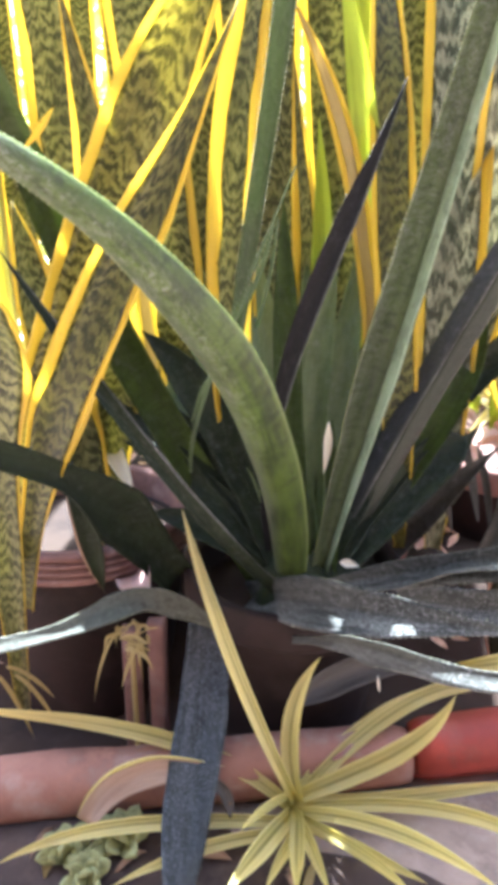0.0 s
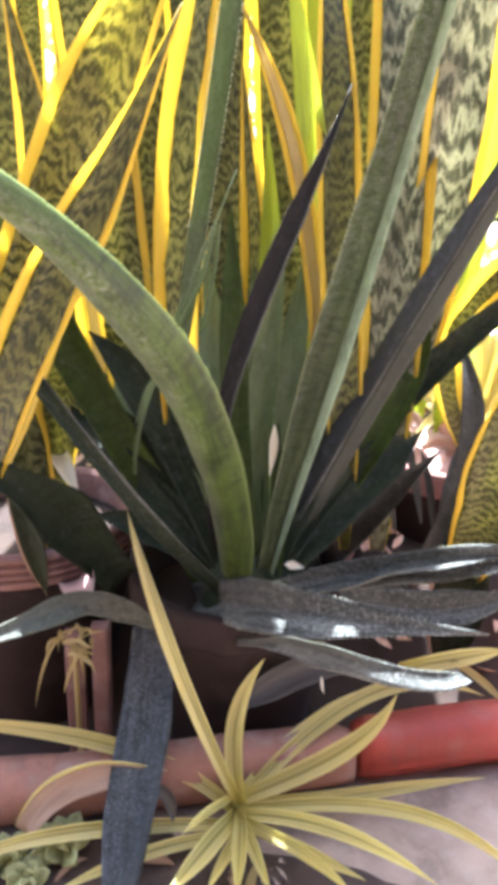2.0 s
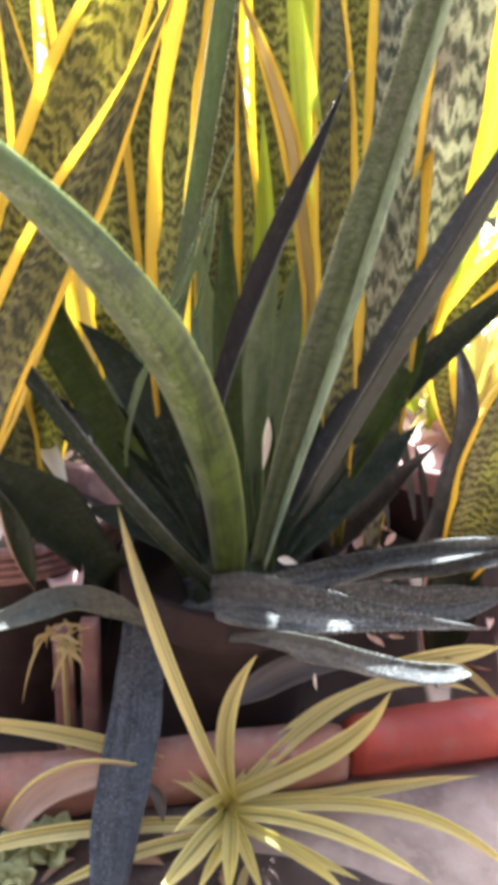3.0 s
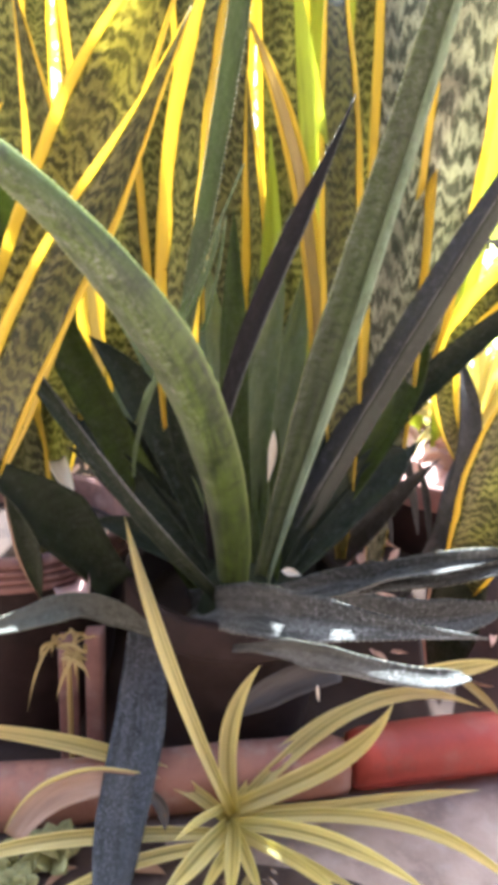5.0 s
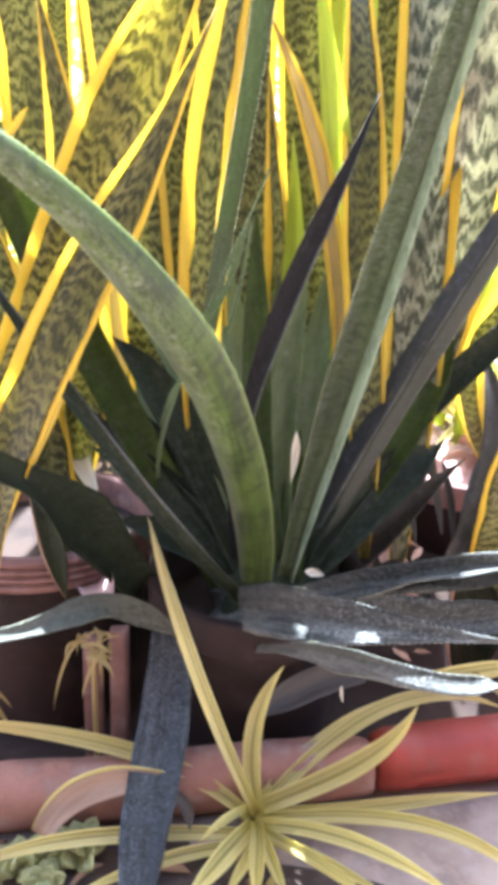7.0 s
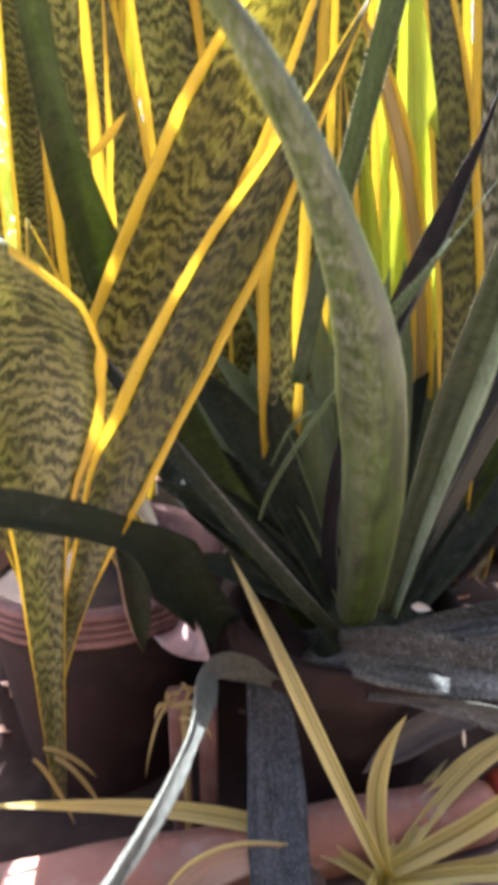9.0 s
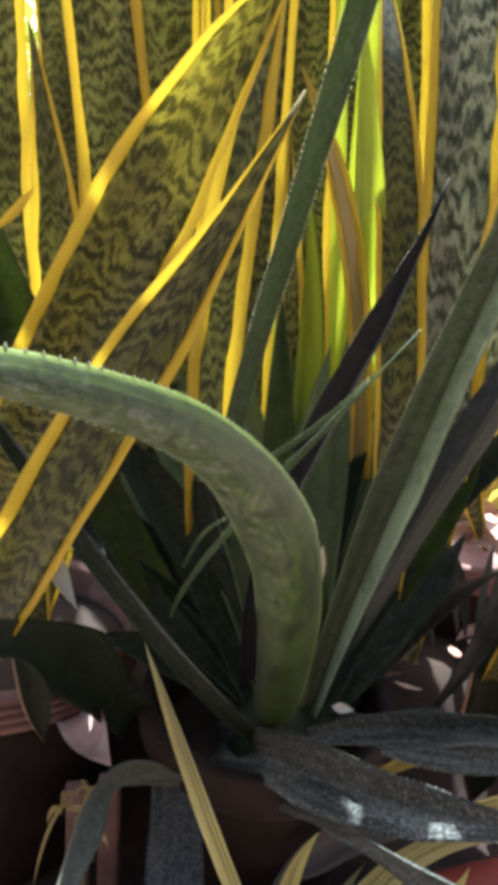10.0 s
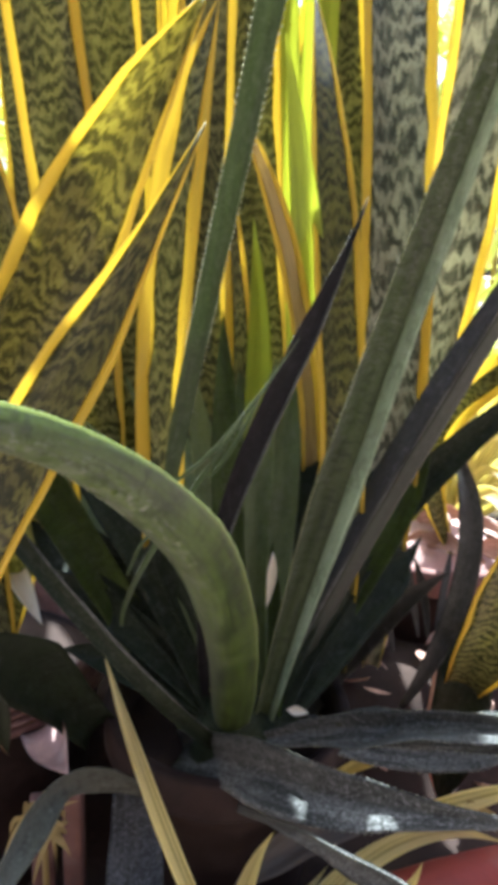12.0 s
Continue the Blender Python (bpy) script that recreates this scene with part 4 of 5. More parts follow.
snake_leaf(plant, ((-0.095, 0.450, 0.648), (-0.085, 0.448, 0.655), (-0.080, 0.444, 0.662), (-0.075, 0.440, 0.667)), 0.0041, "small", 0, 0.8)
# short leaf drooping over the pot rim, coloured as in shade
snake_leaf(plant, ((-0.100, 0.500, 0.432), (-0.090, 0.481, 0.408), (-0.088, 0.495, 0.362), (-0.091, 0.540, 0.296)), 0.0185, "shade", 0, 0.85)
snake_leaf(plant, ((-0.065, 0.720, 0.447), (-0.070, 0.726, 0.507), (-0.073, 0.733, 0.568), (-0.078, 0.740, 0.630)), 0.0253, "dry", 0)
# two leaves added at the left, partly unseen, to keep sun off the pot
snake_leaf(plant, ((-0.190, 0.620, 0.300), (-0.200, 0.620, 0.500), (-0.230, 0.605, 0.700), (-0.250, 0.600, 0.900)), 0.0600, "", 0)
snake_leaf(plant, ((-0.100, 0.605, 0.310), (-0.120, 0.612, 0.420), (-0.145, 0.620, 0.500), (-0.165, 0.625, 0.620)), 0.0450, "", 20)
plant = thing("snake_plant", (0.135, 0.78, 0.28), "tall snake plant with pale banded leaves and glowing yellow edges", "plant", "snake plants")
snake_leaf(plant, ((0.220, 0.635, 0.290), (0.198, 0.569, 0.551), (0.199, 0.635, 0.828), (0.225, 0.816, 1.169)), 0.0572, "pale", 0)
snake_leaf(plant, ((0.211, 0.754, 0.309), (0.293, 0.708, 0.494), (0.244, 0.559, 0.762), (0.119, 0.321, 1.184)), 0.0517, "pale", 0)
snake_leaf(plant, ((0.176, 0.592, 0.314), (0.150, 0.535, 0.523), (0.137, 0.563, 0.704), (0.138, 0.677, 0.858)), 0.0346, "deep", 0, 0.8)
snake_leaf(plant, ((0.165, 0.731, 0.281), (0.164, 0.658, 0.451), (0.141, 0.599, 0.620), (0.094, 0.556, 0.790)), 0.0253, "lime", 0)
snake_leaf(plant, ((0.157, 0.643, 0.289), (0.153, 0.614, 0.501), (0.130, 0.588, 0.656), (0.064, 0.567, 0.754)), 0.0175, "dry", 0)
snake_leaf(plant, ((0.107, 0.679, 0.281), (0.101, 0.658, 0.429), (0.087, 0.639, 0.579), (0.069, 0.620, 0.730)), 0.0314, "", 0, 0.7)
snake_leaf(plant, ((0.090, 0.647, 0.292), (0.100, 0.608, 0.432), (0.102, 0.607, 0.563), (0.093, 0.646, 0.686)), 0.0231, "lime", 0, 0.8)
snake_leaf(plant, ((0.165, 0.745, 0.290), (0.166, 0.745, 0.500), (0.160, 0.733, 0.807), (0.151, 0.720, 1.244)), 0.0300, "lime", -15)
# three more leaves lengthened above the view to block sun
snake_leaf(plant, ((0.229, 0.752, 0.283), (0.228, 0.752, 0.520), (0.184, 0.760, 0.829), (0.138, 0.765, 1.279)), 0.0479, "", 0)
snake_leaf(plant, ((0.157, 0.796, 0.284), (0.133, 0.798, 0.541), (0.102, 0.800, 0.852), (0.085, 0.802, 1.279)), 0.0530, "", 0)
snake_leaf(plant, ((0.040, 0.740, 0.280), (0.048, 0.731, 0.522), (0.053, 0.721, 0.816), (0.049, 0.710, 1.219)), 0.0457, "", 0)
snake_leaf(plant, ((0.208, 0.949, 0.240), (0.208, 0.961, 0.511), (0.183, 0.979, 0.842), (0.145, 0.999, 1.303)), 0.0336, "lime", 0, 0.9)
snake_leaf(plant, ((0.271, 0.945, 0.240), (0.283, 0.956, 0.504), (0.251, 0.978, 0.842), (0.202, 1.002, 1.326)), 0.0306, "lime", 0, 0.9)
snake_leaf(plant, ((0.160, 0.949, 0.241), (0.150, 0.962, 0.510), (0.120, 0.979, 0.840), (0.087, 0.997, 1.299)), 0.0274, "lime", 0, 0.9)
snake_leaf(plant, ((0.332, 0.937, 0.239), (0.371, 0.947, 0.485), (0.338, 0.978, 0.838), (0.284, 1.010, 1.383)), 0.0354, "lime", 0, 0.9)
plant = thing("snake_plant", (0.365, 0.77, 0.24), "smaller snake plant with bent yellow-edged leaves in sun", "plant", "snake plants")
snake_leaf(plant, ((0.309, 0.648, 0.232), (0.308, 0.568, 0.337), (0.267, 0.511, 0.432), (0.261, 0.459, 0.524)), 0.0532, "", 0, 0.8)
snake_leaf(plant, ((0.372, 0.793, 0.327), (0.285, 0.773, 0.466), (0.277, 0.688, 0.556), (0.361, 0.537, 0.630)), 0.0335, "strip", 0)
snake_leaf(plant, ((0.357, 0.861, 0.281), (0.346, 0.859, 0.453), (0.356, 0.848, 0.628), (0.379, 0.830, 0.807)), 0.0324, "lime", 0)
snake_leaf(plant, ((0.245, 0.614, 0.257), (0.289, 0.591, 0.362), (0.305, 0.606, 0.439), (0.290, 0.664, 0.499)), 0.0213, "grey", 0)
# added dark leaf that covers sunlit soil to keep this spot dark
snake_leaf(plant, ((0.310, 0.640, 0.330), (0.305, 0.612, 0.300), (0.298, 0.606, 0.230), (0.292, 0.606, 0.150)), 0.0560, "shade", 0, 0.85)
snake_leaf(plant, ((0.257, 0.620, 0.327), (0.251, 0.626, 0.363), (0.242, 0.633, 0.399), (0.232, 0.640, 0.434)), 0.0082, "grey", 0, 0.9)
snake_leaf(plant, ((0.276, 0.640, 0.312), (0.276, 0.646, 0.339), (0.271, 0.653, 0.364), (0.262, 0.660, 0.390)), 0.0075, "grey", 0, 0.9)
snake_leaf(plant, ((0.274, 0.620, 0.327), (0.282, 0.633, 0.350), (0.291, 0.647, 0.373), (0.300, 0.660, 0.396)), 0.0068, "grey", 0, 0.9)
snake_leaf(plant, ((0.199, 0.600, 0.319), (0.206, 0.607, 0.343), (0.209, 0.613, 0.364), (0.204, 0.620, 0.387)), 0.0065, "grey", 0, 0.9)
snake_leaf(plant, ((0.226, 0.600, 0.325), (0.223, 0.607, 0.348), (0.219, 0.613, 0.370), (0.213, 0.620, 0.392)), 0.0054, "grey", 0, 0.9)

plant = thing("snake_plant", (0.08, 1.12, 0.21), "dense far row of sunlit snake plant leaves", "plant", "snake plants")
rng = random.Random(7)
for i in range(22):
    x = -0.50 + 0.74 * (i + rng.random()) / 22
    y = 1.02 + 0.22 * rng.random()
    # extra unseen height lets the row cast shade on the plants before it
    h = 1.05 + 0.40 * rng.random()
    lean, fore = rng.uniform(-0.10, 0.10), rng.uniform(-0.07, 0.05)
    snake_leaf(plant, ((x, y, 0.20), (x + lean * 0.1, y, 0.20 + h * 0.30), (x + lean * 0.5, y + fore * 0.5, 0.20 + h * 0.60),
                       (x + lean, y + fore, 0.20 + h * 0.9)), rng.uniform(0.040, 0.066), "lime" if i % 7 == 3 and x > 0.1 else "olive" if i % 3 == 1 else "", rng.uniform(-35, 35), 0.9)

# sunlit shrub beyond the bed
plant = thing("shrub", (0.25, 1.75, 0.11), "far sunlit shrub with glowing yellow-green leaves", "shrub")
bm = bmesh.new()
uvl = bm.loops.layers.uv.new("UVMap")
rng = random.Random(21)
for i in range(3000):
    x, y, z = rng.uniform(-0.6, 1.15), 1.75 + rng.uniform(-0.2, 0.25), 0.12
    z += (1.65 if x > 0.12 else 1.05) * rng.random()
    ln, wd = rng.uniform(0.06, 0.12), rng.uniform(0.03, 0.05)
    m = pose(x, y, z, rng.uniform(-60, 60), rng.uniform(-60, 60), rng.uniform(0, 360))
    ring = [[bm.verts.new(m @ Vector((ln * (k / 4 - 0.5), sx * wd / 2 * math.sin(math.pi * min(0.96, max(0.08, k / 4))), 0.25 * ln * (k / 4 - 0.5) ** 2 + 0.003 * abs(sx))))
             for sx in (-1, 0, 1)] for k in range(5)]
    for a, b in zip(ring, ring[1:]):
        for k in range(2):
            f = bm.faces.new((a[k], a[k + 1], b[k + 1], b[k]))
            for lp in f.loops:
                lp[uvl].uv = (lp.vert.co.x * 30, lp.vert.co.y)
part("crown", bm, SHRUB, plant)
for x in (-0.7, -0.35, -0.05, 0.25, 0.55, 0.9, 1.15):
    bm = bmesh.new()
    ring_profile(bm, (x, 1.78), [(0.012, 0.09), (0.010, 0.4), (0.007, 0.6), (0.002, 1.65 if x > 0.12 else 1.1)], 8, 0.2, x)
    part("stem", bm, DRYBLADE, plant, "thin woody stem")

plant = thing("spider_plant", (0.068, 0.405, 0.18), "cream and green striped spider plant rooted before the edging", "plant", "spider plants")
spider_leaf(plant, ((0.072, 0.407, 0.198), (0.027, 0.410, 0.302), (-0.000, 0.456, 0.362), (-0.021, 0.545, 0.373)), 0.0103, "", 0, 0.72)
spider_leaf(plant, ((0.073, 0.406, 0.196), (0.061, 0.426, 0.237), (0.066, 0.437, 0.271), (0.089, 0.440, 0.303)), 0.0135, "", 0, 0.72)
spider_leaf(plant, ((0.068, 0.410, 0.200), (0.129, 0.421, 0.220), (0.170, 0.421, 0.238), (0.188, 0.430, 0.278)), 0.0158, "", 0, 0.72)
spider_leaf(plant, ((0.068, 0.406, 0.197), (0.149, 0.471, 0.244), (0.212, 0.494, 0.259), (0.275, 0.470, 0.242)), 0.0123, "", 0, 0.72)
spider_leaf(plant, ((0.065, 0.407, 0.196), (0.083, 0.439, 0.200), (0.112, 0.469, 0.203), (0.148, 0.500, 0.206)), 0.0097, "", 0, 0.72)
spider_leaf(plant, ((0.066, 0.407, 0.197), (0.111, 0.453, 0.221), (0.159, 0.484, 0.233), (0.214, 0.500, 0.234)), 0.0122, "", 0, 0.72)
spider_leaf(plant, ((0.070, 0.410, 0.200), (0.133, 0.408, 0.196), (0.196, 0.418, 0.205), (0.261, 0.420, 0.207)), 0.0099, "", 0, 0.72)
spider_leaf(plant, ((0.070, 0.406, 0.196), (0.166, 0.405, 0.207), (0.222, 0.385, 0.221), (0.256, 0.315, 0.218)), 0.0102, "", 0, 0.72)
spider_leaf(plant, ((0.068, 0.404, 0.194), (0.116, 0.386, 0.213), (0.152, 0.356, 0.227), (0.185, 0.310, 0.237)), 0.0110, "", 0, 0.72)
spider_leaf(plant, ((0.067, 0.402, 0.192), (0.094, 0.379, 0.201), (0.121, 0.355, 0.209), (0.148, 0.330, 0.217)), 0.0089, "", 0, 0.72)
spider_leaf(plant, ((0.072, 0.405, 0.195), (0.070, 0.370, 0.212), (0.067, 0.335, 0.229), (0.064, 0.300, 0.246)), 0.0112, "", 0, 0.72)
spider_leaf(plant, ((0.069, 0.405, 0.196), (0.076, 0.379, 0.205), (0.081, 0.350, 0.212), (0.087, 0.320, 0.219)), 0.0088, "", 0, 0.72)
spider_leaf(plant, ((0.069, 0.404, 0.194), (0.054, 0.370, 0.212), (0.039, 0.335, 0.230), (0.024, 0.300, 0.248)), 0.0137, "", 0, 0.72)
spider_leaf(plant, ((0.068, 0.399, 0.190), (-0.020, 0.385, 0.208), (-0.084, 0.369, 0.222), (-0.124, 0.339, 0.219)), 0.0104, "", 0, 0.72)
spider_leaf(plant, ((0.069, 0.395, 0.186), (0.028, 0.380, 0.197), (-0.011, 0.360, 0.208), (-0.050, 0.328, 0.214)), 0.0089, "", 0, 0.72)
spider_leaf(plant, ((0.068, 0.406, 0.196), (0.013, 0.444, 0.225), (-0.073, 0.447, 0.240), (-0.199, 0.433, 0.262)), 0.0122, "", 0, 0.72)
spider_leaf(plant, ((0.066, 0.412, 0.202), (0.053, 0.387, 0.221), (0.042, 0.360, 0.241), (0.032, 0.330, 0.259)), 0.0061, "", 0, 0.72)
spider_leaf(plant, ((0.077, 0.399, 0.191), (0.068, 0.371, 0.206), (0.056, 0.343, 0.222), (0.046, 0.310, 0.234)), 0.0080, "", 0, 0.72)
spider_leaf(plant, ((0.068, 0.404, 0.194), (0.100, 0.368, 0.207), (0.123, 0.337, 0.226), (0.132, 0.300, 0.242)), 0.0079, "", 0, 0.72)
bm = bmesh.new()
ring_profile(bm, (0.068, 0.405), [(0.0, 0.172), (0.009, 0.173), (0.009, 0.178), (0.007, 0.186), (0.003, 0.192), (0.0, 0.193)], 14, 0.15, 2)
part("stem", bm, STRIPED, plant, "pale stem of sheathing leaf bases")
plant = thing("spider_plant", (0.25, 0.52, 0.14), "small yellowing striped plant half hidden under grey leaves", "plant", "spider plants")
spider_leaf(plant, ((0.212, 0.500, 0.247), (0.243, 0.500, 0.253), (0.273, 0.500, 0.259), (0.304, 0.500, 0.265)), 0.0144, "", 0)
spider_leaf(plant, ((0.256, 0.500, 0.254), (0.274, 0.495, 0.247), (0.288, 0.489, 0.236), (0.301, 0.480, 0.223)), 0.0067, "dry", 0)
spider_leaf(plant, ((0.150, 0.500, 0.290), (0.188, 0.511, 0.300), (0.222, 0.511, 0.301), (0.261, 0.500, 0.298)), 0.0103, "", 0)
plant = thing("dry_leaf", (-0.05, 0.45, 0.12), "broad curled dry tan leaf leaning on the edging", "leaf")
spider_leaf(plant, ((-0.075, 0.375, 0.215), (-0.063, 0.402, 0.231), (-0.034, 0.406, 0.233), (0.019, 0.405, 0.235)), 0.0212, "sheath", 0)
plant = thing("dry_leaf", (-0.08, 0.60, 0.33), "pale papery curled dry leaf caught on the pot", "leaf", "dry scraps")
spider_leaf(plant, ((-0.118, 0.699, 0.386), (-0.103, 0.678, 0.377), (-0.092, 0.653, 0.364), (-0.076, 0.627, 0.351)), 0.0192, "scrap", 0, 0.6)
# shard lies in shade; the pale rose colour carries its sunlight
plant = thing("clay_shard", (-0.06, 0.55, 0.30), "pink rounded pot shard leaning on the pot, paled as if sunlit", "shard", "shards")
spider_leaf(plant, ((-0.104, 0.636, 0.291), (-0.080, 0.602, 0.291), (-0.065, 0.544, 0.306), (-0.040, 0.470, 0.333)), 0.0314, "tongue", 0, 0.95)
plant = thing("dry_leaf", (0.10, 0.467, 0.25), "broad dull dead leaf sagging over the pot", "leaf", "dry scraps")
spider_leaf(plant, ((0.155, 0.465, 0.280), (0.124, 0.471, 0.273), (0.097, 0.466, 0.259), (0.065, 0.455, 0.242)), 0.0230, "husk", 0, 0.8)
plant = thing("dry_leaf", (0.0, 0.39, 0.20), "small curled dry leaf beside the spider plant", "leaf", "dry scraps")
spider_leaf(plant, ((0.011, 0.390, 0.237), (0.022, 0.389, 0.228), (0.023, 0.388, 0.222), (0.024, 0.380, 0.213)), 0.0085, "husk", 0, 0.8)
# added white sliver: paints the sunlit background showing through a leaf gap
plant = thing("dry_leaf", (0.10, 0.53, 0.40), "white sliver standing in for a sunlit gap between rosette leaves", "leaf", "dry scraps")
spider_leaf(plant, ((0.098, 0.530, 0.455), (0.099, 0.531, 0.440), (0.098, 0.532, 0.425), (0.096, 0.533, 0.410)), 0.0076, "scrap", 0, 0.5)
plant = thing("dry_leaf", (0.11, 0.50, 0.33), "small pale leaf scrap at the rosette heart", "leaf", "dry scraps")
spider_leaf(plant, ((0.108, 0.500, 0.348), (0.113, 0.500, 0.347), (0.119, 0.500, 0.346), (0.124, 0.500, 0.344)), 0.0072, "scrap", 0, 0.5)
plant = thing("dry_leaf", (0.136, 0.45, 0.26), "tiny white curled leaf scrap behind the edging", "leaf", "dry scraps")
spider_leaf(plant, ((0.134, 0.450, 0.279), (0.135, 0.449, 0.273), (0.135, 0.449, 0.267), (0.137, 0.450, 0.263)), 0.0022, "scrap", 0, 0.5)
plant = thing("weed", (-0.058, 0.5, 0.15), "withered yellow weed behind the edging", "weed")
rng = random.Random(15)
for i in range(18):
    x, y, z = -0.058 + rng.uniform(-0.016, 0.016), 0.490 + rng.uniform(-0.01, 0.01), 0.284 + rng.uniform(-0.008, 0.006)
    dx, dz, ty = rng.uniform(-0.030, 0.030), rng.uniform(-0.018, 0.006) if i % 6 else rng.uniform(-0.055, -0.03), rng.uniform(-0.02, 0.01)
    spider_leaf(plant, ((x, y, z), (x + dx * 0.4, y + ty * 0.3, z + 0.006), (x + dx * 0.8, y + ty * 0.7, z + dz * 0.4 + 0.004), (x + dx, y + ty, z + dz)),
                rng.uniform(0.0014, 0.0034), "dry")
for x, y, dx, dz in ((-0.150, 0.47, 0.030, -0.050), (-0.160, 0.48, 0.036, -0.030), (-0.165, 0.47, 0.024, -0.062)):
    spider_leaf(plant, ((x, y, 0.262), (x + dx * 0.3, y, 0.262 + dz * 0.2 + 0.006), (x + dx * 0.7, y, 0.262 + dz * 0.6 + 0.005), (x + dx, y, 0.262 + dz)), 0.0034, "dry")
bm = bmesh.new()
ring_profile(bm, (-0.060, 0.492), [(0.0, 0.10), (0.003, 0.105), (0.0025, 0.2), (0.002, 0.275), (0.0, 0.28)], 8, 0.2, 4)
part("stem", bm, DRYBLADE, plant, "thin dry stem")

plant = thing("spider_plant", (0.45, 0.98, 0.20), "sunlit yellow-green striped plant growing behind the pots", "plant", "spider plants")
rng = random.Random(11)
for i in range(34):
    a, r, h = rng.uniform(0, 6.28), rng.uniform(0.10, 0.22), rng.uniform(0.12, 0.32)
    x, y, z, c, s = 0.45, 0.98, 0.24, math.cos(a), math.sin(a)
    spider_leaf(plant, ((x, y, z), (x + c * r * 0.3, y + s * r * 0.3, z + h), (x + c * r * 0.7, y + s * r * 0.7, z + h * 1.1),
                        (x + c * r * 1.2, y + s * r * 1.2, z + h * 0.6)), rng.uniform(0.014, 0.020))

def succulent(x, y, z, r, seed):
    """A small pale rosette of plump leaves."""
    ob = thing("succulent", (x, y, z), "small pale green succulent rosette on the floor", "plant", "succulents")
    rng = random.Random(seed)
    for i in range(13):
        a = i * 2.4 + rng.uniform(-0.2, 0.2)
        k = 0.35 + 0.65 * i / 12
        c, s = math.cos(a), math.sin(a)
        b = Blade(((x, y, z + 0.012), (x + c * r * k * 0.4, y + s * r * k * 0.4, z + 0.012 + 0.010 * (1.3 - k)),
                   (x + c * r * k * 0.8, y + s * r * k * 0.8, z + 0.016 + 0.012 * (1.3 - k)),
                   (x + c * r * k, y + s * r * k, z + 0.014 + 0.016 * (1.3 - k))), r * 0.5, 0, 0.8, 0.5, 0.2, 0.003, i, 0, 8)
        part("leaf", b.shell(-1, 1, 4, 0.004), PALE, ob)


succulent(-0.052, 0.380, 0.18, 0.026, 1)
succulent(-0.088, 0.370, 0.18, 0.022, 2)
succulent(-0.070, 0.352, 0.18, 0.020, 3)

# ---- leaf litter and shards ----
bm = bmesh.new()
uvl = bm.loops.layers.uv.new("UVMap")
rng = random.Random(3)
for i in range(420):
    x, y = rng.uniform(-0.5, 0.7), rng.uniform(0.62, 1.15)
    z = bed_height(x, y) + rng.uniform(0.002, 0.02)
    ln, wd = rng.uniform(0.015, 0.04), rng.uniform(0.006, 0.014)
    m = pose(x, y, z, rng.uniform(-35, 35), rng.uniform(-35, 35), rng.uniform(0, 360))
    curl = rng.uniform(0.1, 0.5)
    ring = []
    for k in range(7):
        f = k / 6
        half = wd / 2 * math.sin(math.pi * min(0.97, max(0.06, f)))
        zz = curl * ln * (f - 0.5) ** 2
        ring.append([bm.verts.new(m @ Vector((ln * (f - 0.5), sx * half, zz + abs(sx) * half * 0.5))) for sx in (-1, 0, 1)])
    for a, b in zip(ring, ring[1:]):
        for k in range(2):
            f = bm.faces.new((a[k], a[k + 1], b[k + 1], b[k]))
            for lp in f.loops:
                lp[uvl].uv = (lp.vert.co.x * 30, lp.vert.co.y)
tagged(mesh_object("leaf_litter", bm, LITTER), "scattered curled dry brown leaves on the soil", "leaf litter", kind="stuff")


def shard(x, y, z, w, d, h, turn, tilt, mat=None, label="broken pinkish terracotta tile piece standing behind the edging"):
    bm = bmesh.new()
    box(bm, (-w / 2, -d / 2, 0), (w / 2, d / 2, h), 0.0018, 2)
    for v in bm.verts:
        v.co += Vector((1, 1, 1)) * 0.0012 * noise.noise(v.co * 120 + Vector((x, y, z)) * 50)
    ob = mesh_object("clay_shard", bm, mat or BAR)
    ob.matrix_world = pose(x, y, z, tilt, 0, turn)
    tagged(ob, label, "shard", "shards")


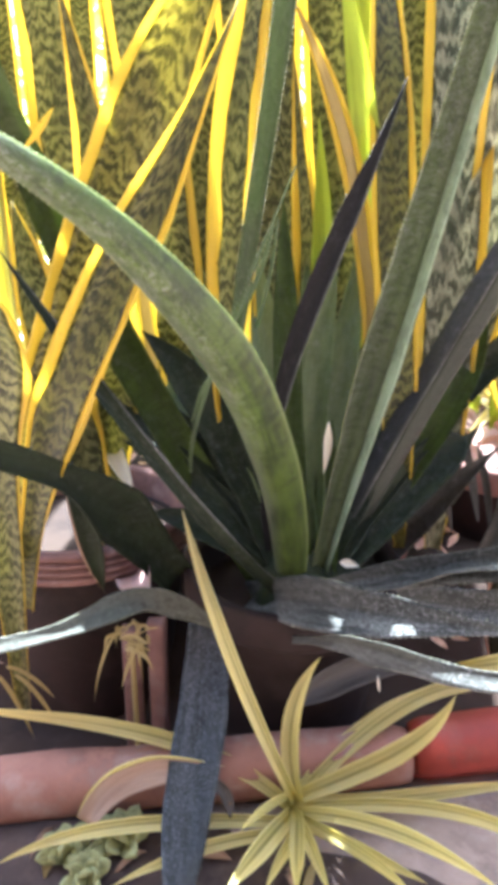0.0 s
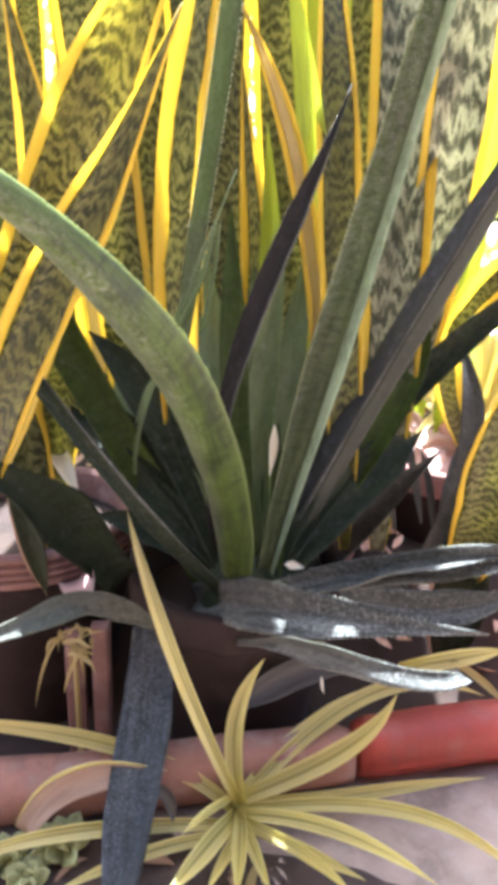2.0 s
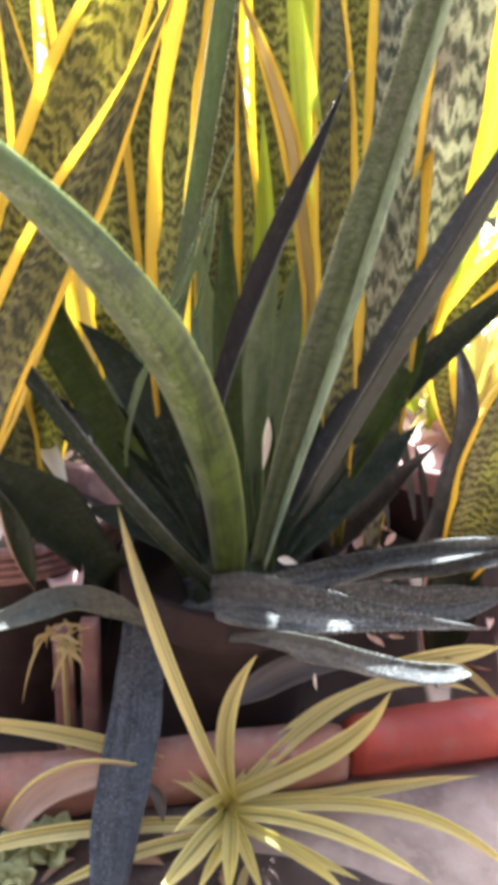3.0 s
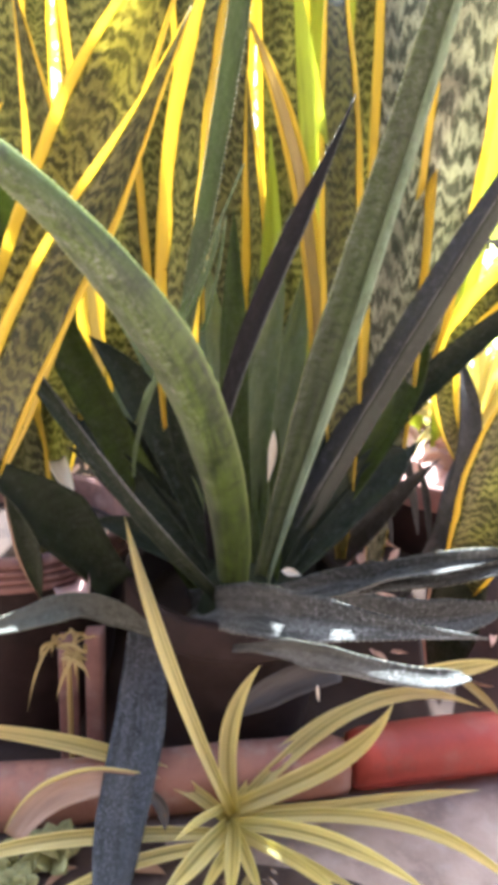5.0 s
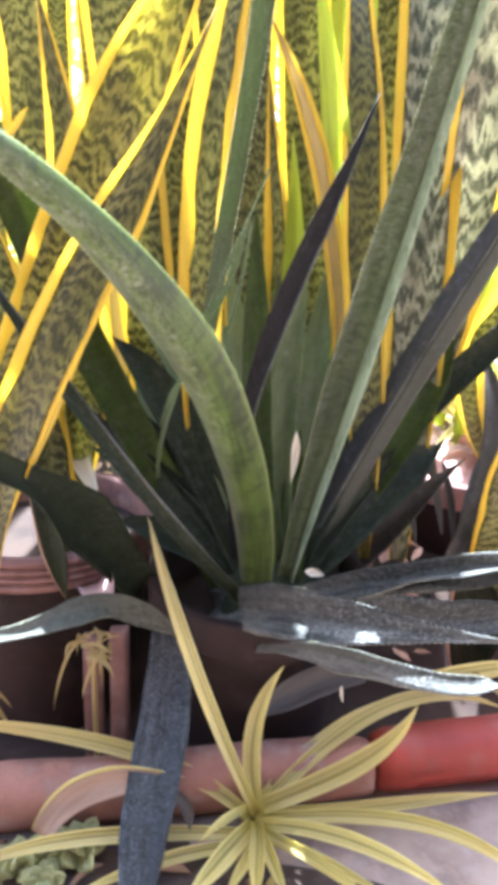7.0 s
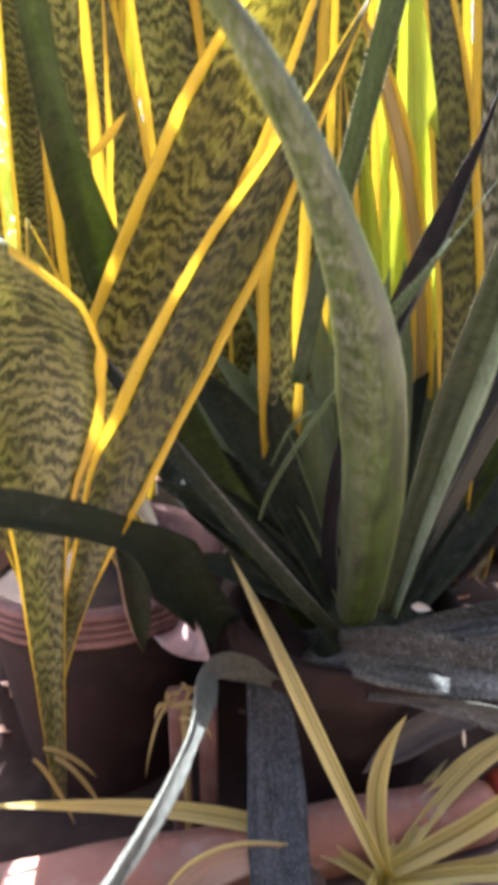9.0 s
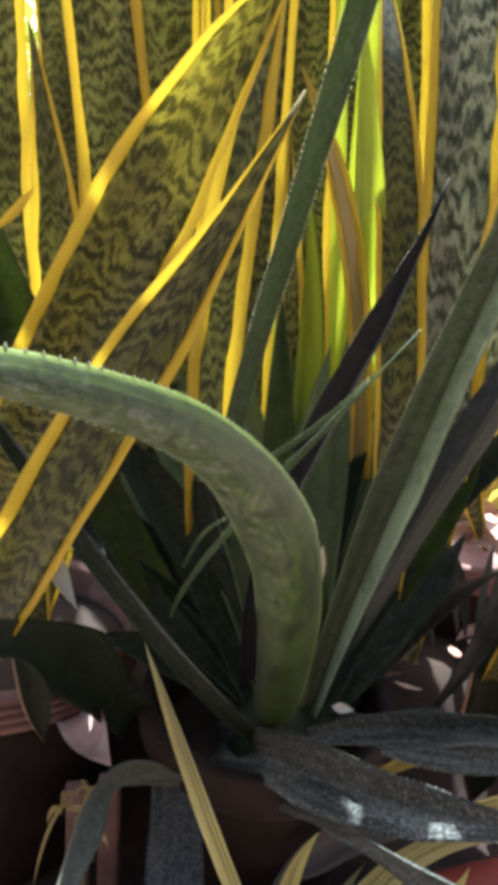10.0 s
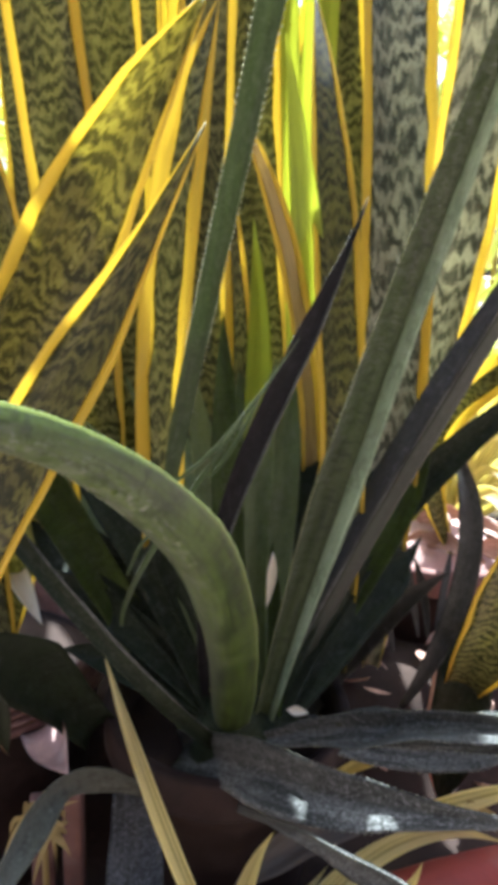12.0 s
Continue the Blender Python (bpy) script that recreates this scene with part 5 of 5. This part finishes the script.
shard(-0.064, 0.507, 0.105, 0.016, 0.012, 0.172, 6, -3)
shard(-0.043, 0.510, 0.105, 0.015, 0.012, 0.180, -4, -1)
rng = random.Random(5)
for i in range(60):
    x, y = rng.uniform(0.24, 0.54), rng.uniform(0.74, 1.08)
    far = math.hypot(x - 0.375, y - 0.855)
    z = 0.348 - 0.45 * max(0.0, far - 0.03) ** 1.2 * 2 if far < 0.085 else bed_height(x, y)
    ln, wd = rng.uniform(0.03, 0.07), rng.uniform(0.014, 0.028)
    a = rng.uniform(0, 6.28)
    c, s = math.cos(a) * ln, math.sin(a) * ln
    plant = thing("dry_leaf", (x, y, z), "curled dry pinkish-brown fallen leaf on the soil", "leaf", "fallen leaves")
    b = Blade(((x - c / 2, y - s / 2, z + 0.006), (x - c / 5, y - s / 5, z + rng.uniform(0.010, 0.03)),
               (x + c / 5, y + s / 5, z + rng.uniform(0.010, 0.03)), (x + c / 2, y + s / 2, z + 0.008)), wd, rng.uniform(-30, 30), 0.75, 0.4, 0.4, 0.001, i, 0.002, 10)
    part("blade", b.shell(-1, 1, 4, 0.001), LITTER, plant)


def pebble(x, y, z, r, seed):
    bm = bmesh.new()
    bmesh.ops.create_icosphere(bm, subdivisions=2, radius=r)
    for v in bm.verts:
        v.co *= 1 + 0.35 * noise.noise(v.co * (0.9 / r) + Vector((seed, 0, 0)))
        v.co.z *= 0.65
    ob = mesh_object("pebble", bm, PAPER, smooth=False)
    ob.matrix_world = pose(x, y, z, 0, 0, seed * 40)
    tagged(ob, "small chalky white pebble on the yard floor", "pebble", "pebbles")


pebble(0.161, 0.424, 0.187, 0.0075, 1)
pebble(0.092, 0.364, 0.184, 0.005, 2)

rng = random.Random(31)
for i in range(14):
    x, y = rng.uniform(-0.16, 0.10), rng.uniform(0.28, 0.39)
    z, ln, a = 0.184, rng.uniform(0.015, 0.035), rng.uniform(0, 6.28)
    c, s = math.cos(a) * ln, math.sin(a) * ln
    plant = thing("dry_leaf", (x, y, z), "shrivelled brown leaf bit lying on the dirt", "leaf", "fallen leaves")
    b = Blade(((x - c / 2, y - s / 2, z + 0.004), (x - c / 5, y - s / 5, z + 0.012), (x + c / 5, y + s / 5, z + 0.012), (x + c / 2, y + s / 2, z + 0.004)),
              rng.uniform(0.004, 0.009), rng.uniform(-30, 30), 0.75, 0.4, 0.4, 0.001, i, 0.001, 8)
    part("blade", b.shell(-1, 1, 3, 0.001), DRYBLADE if i % 2 else SHEATH, plant)
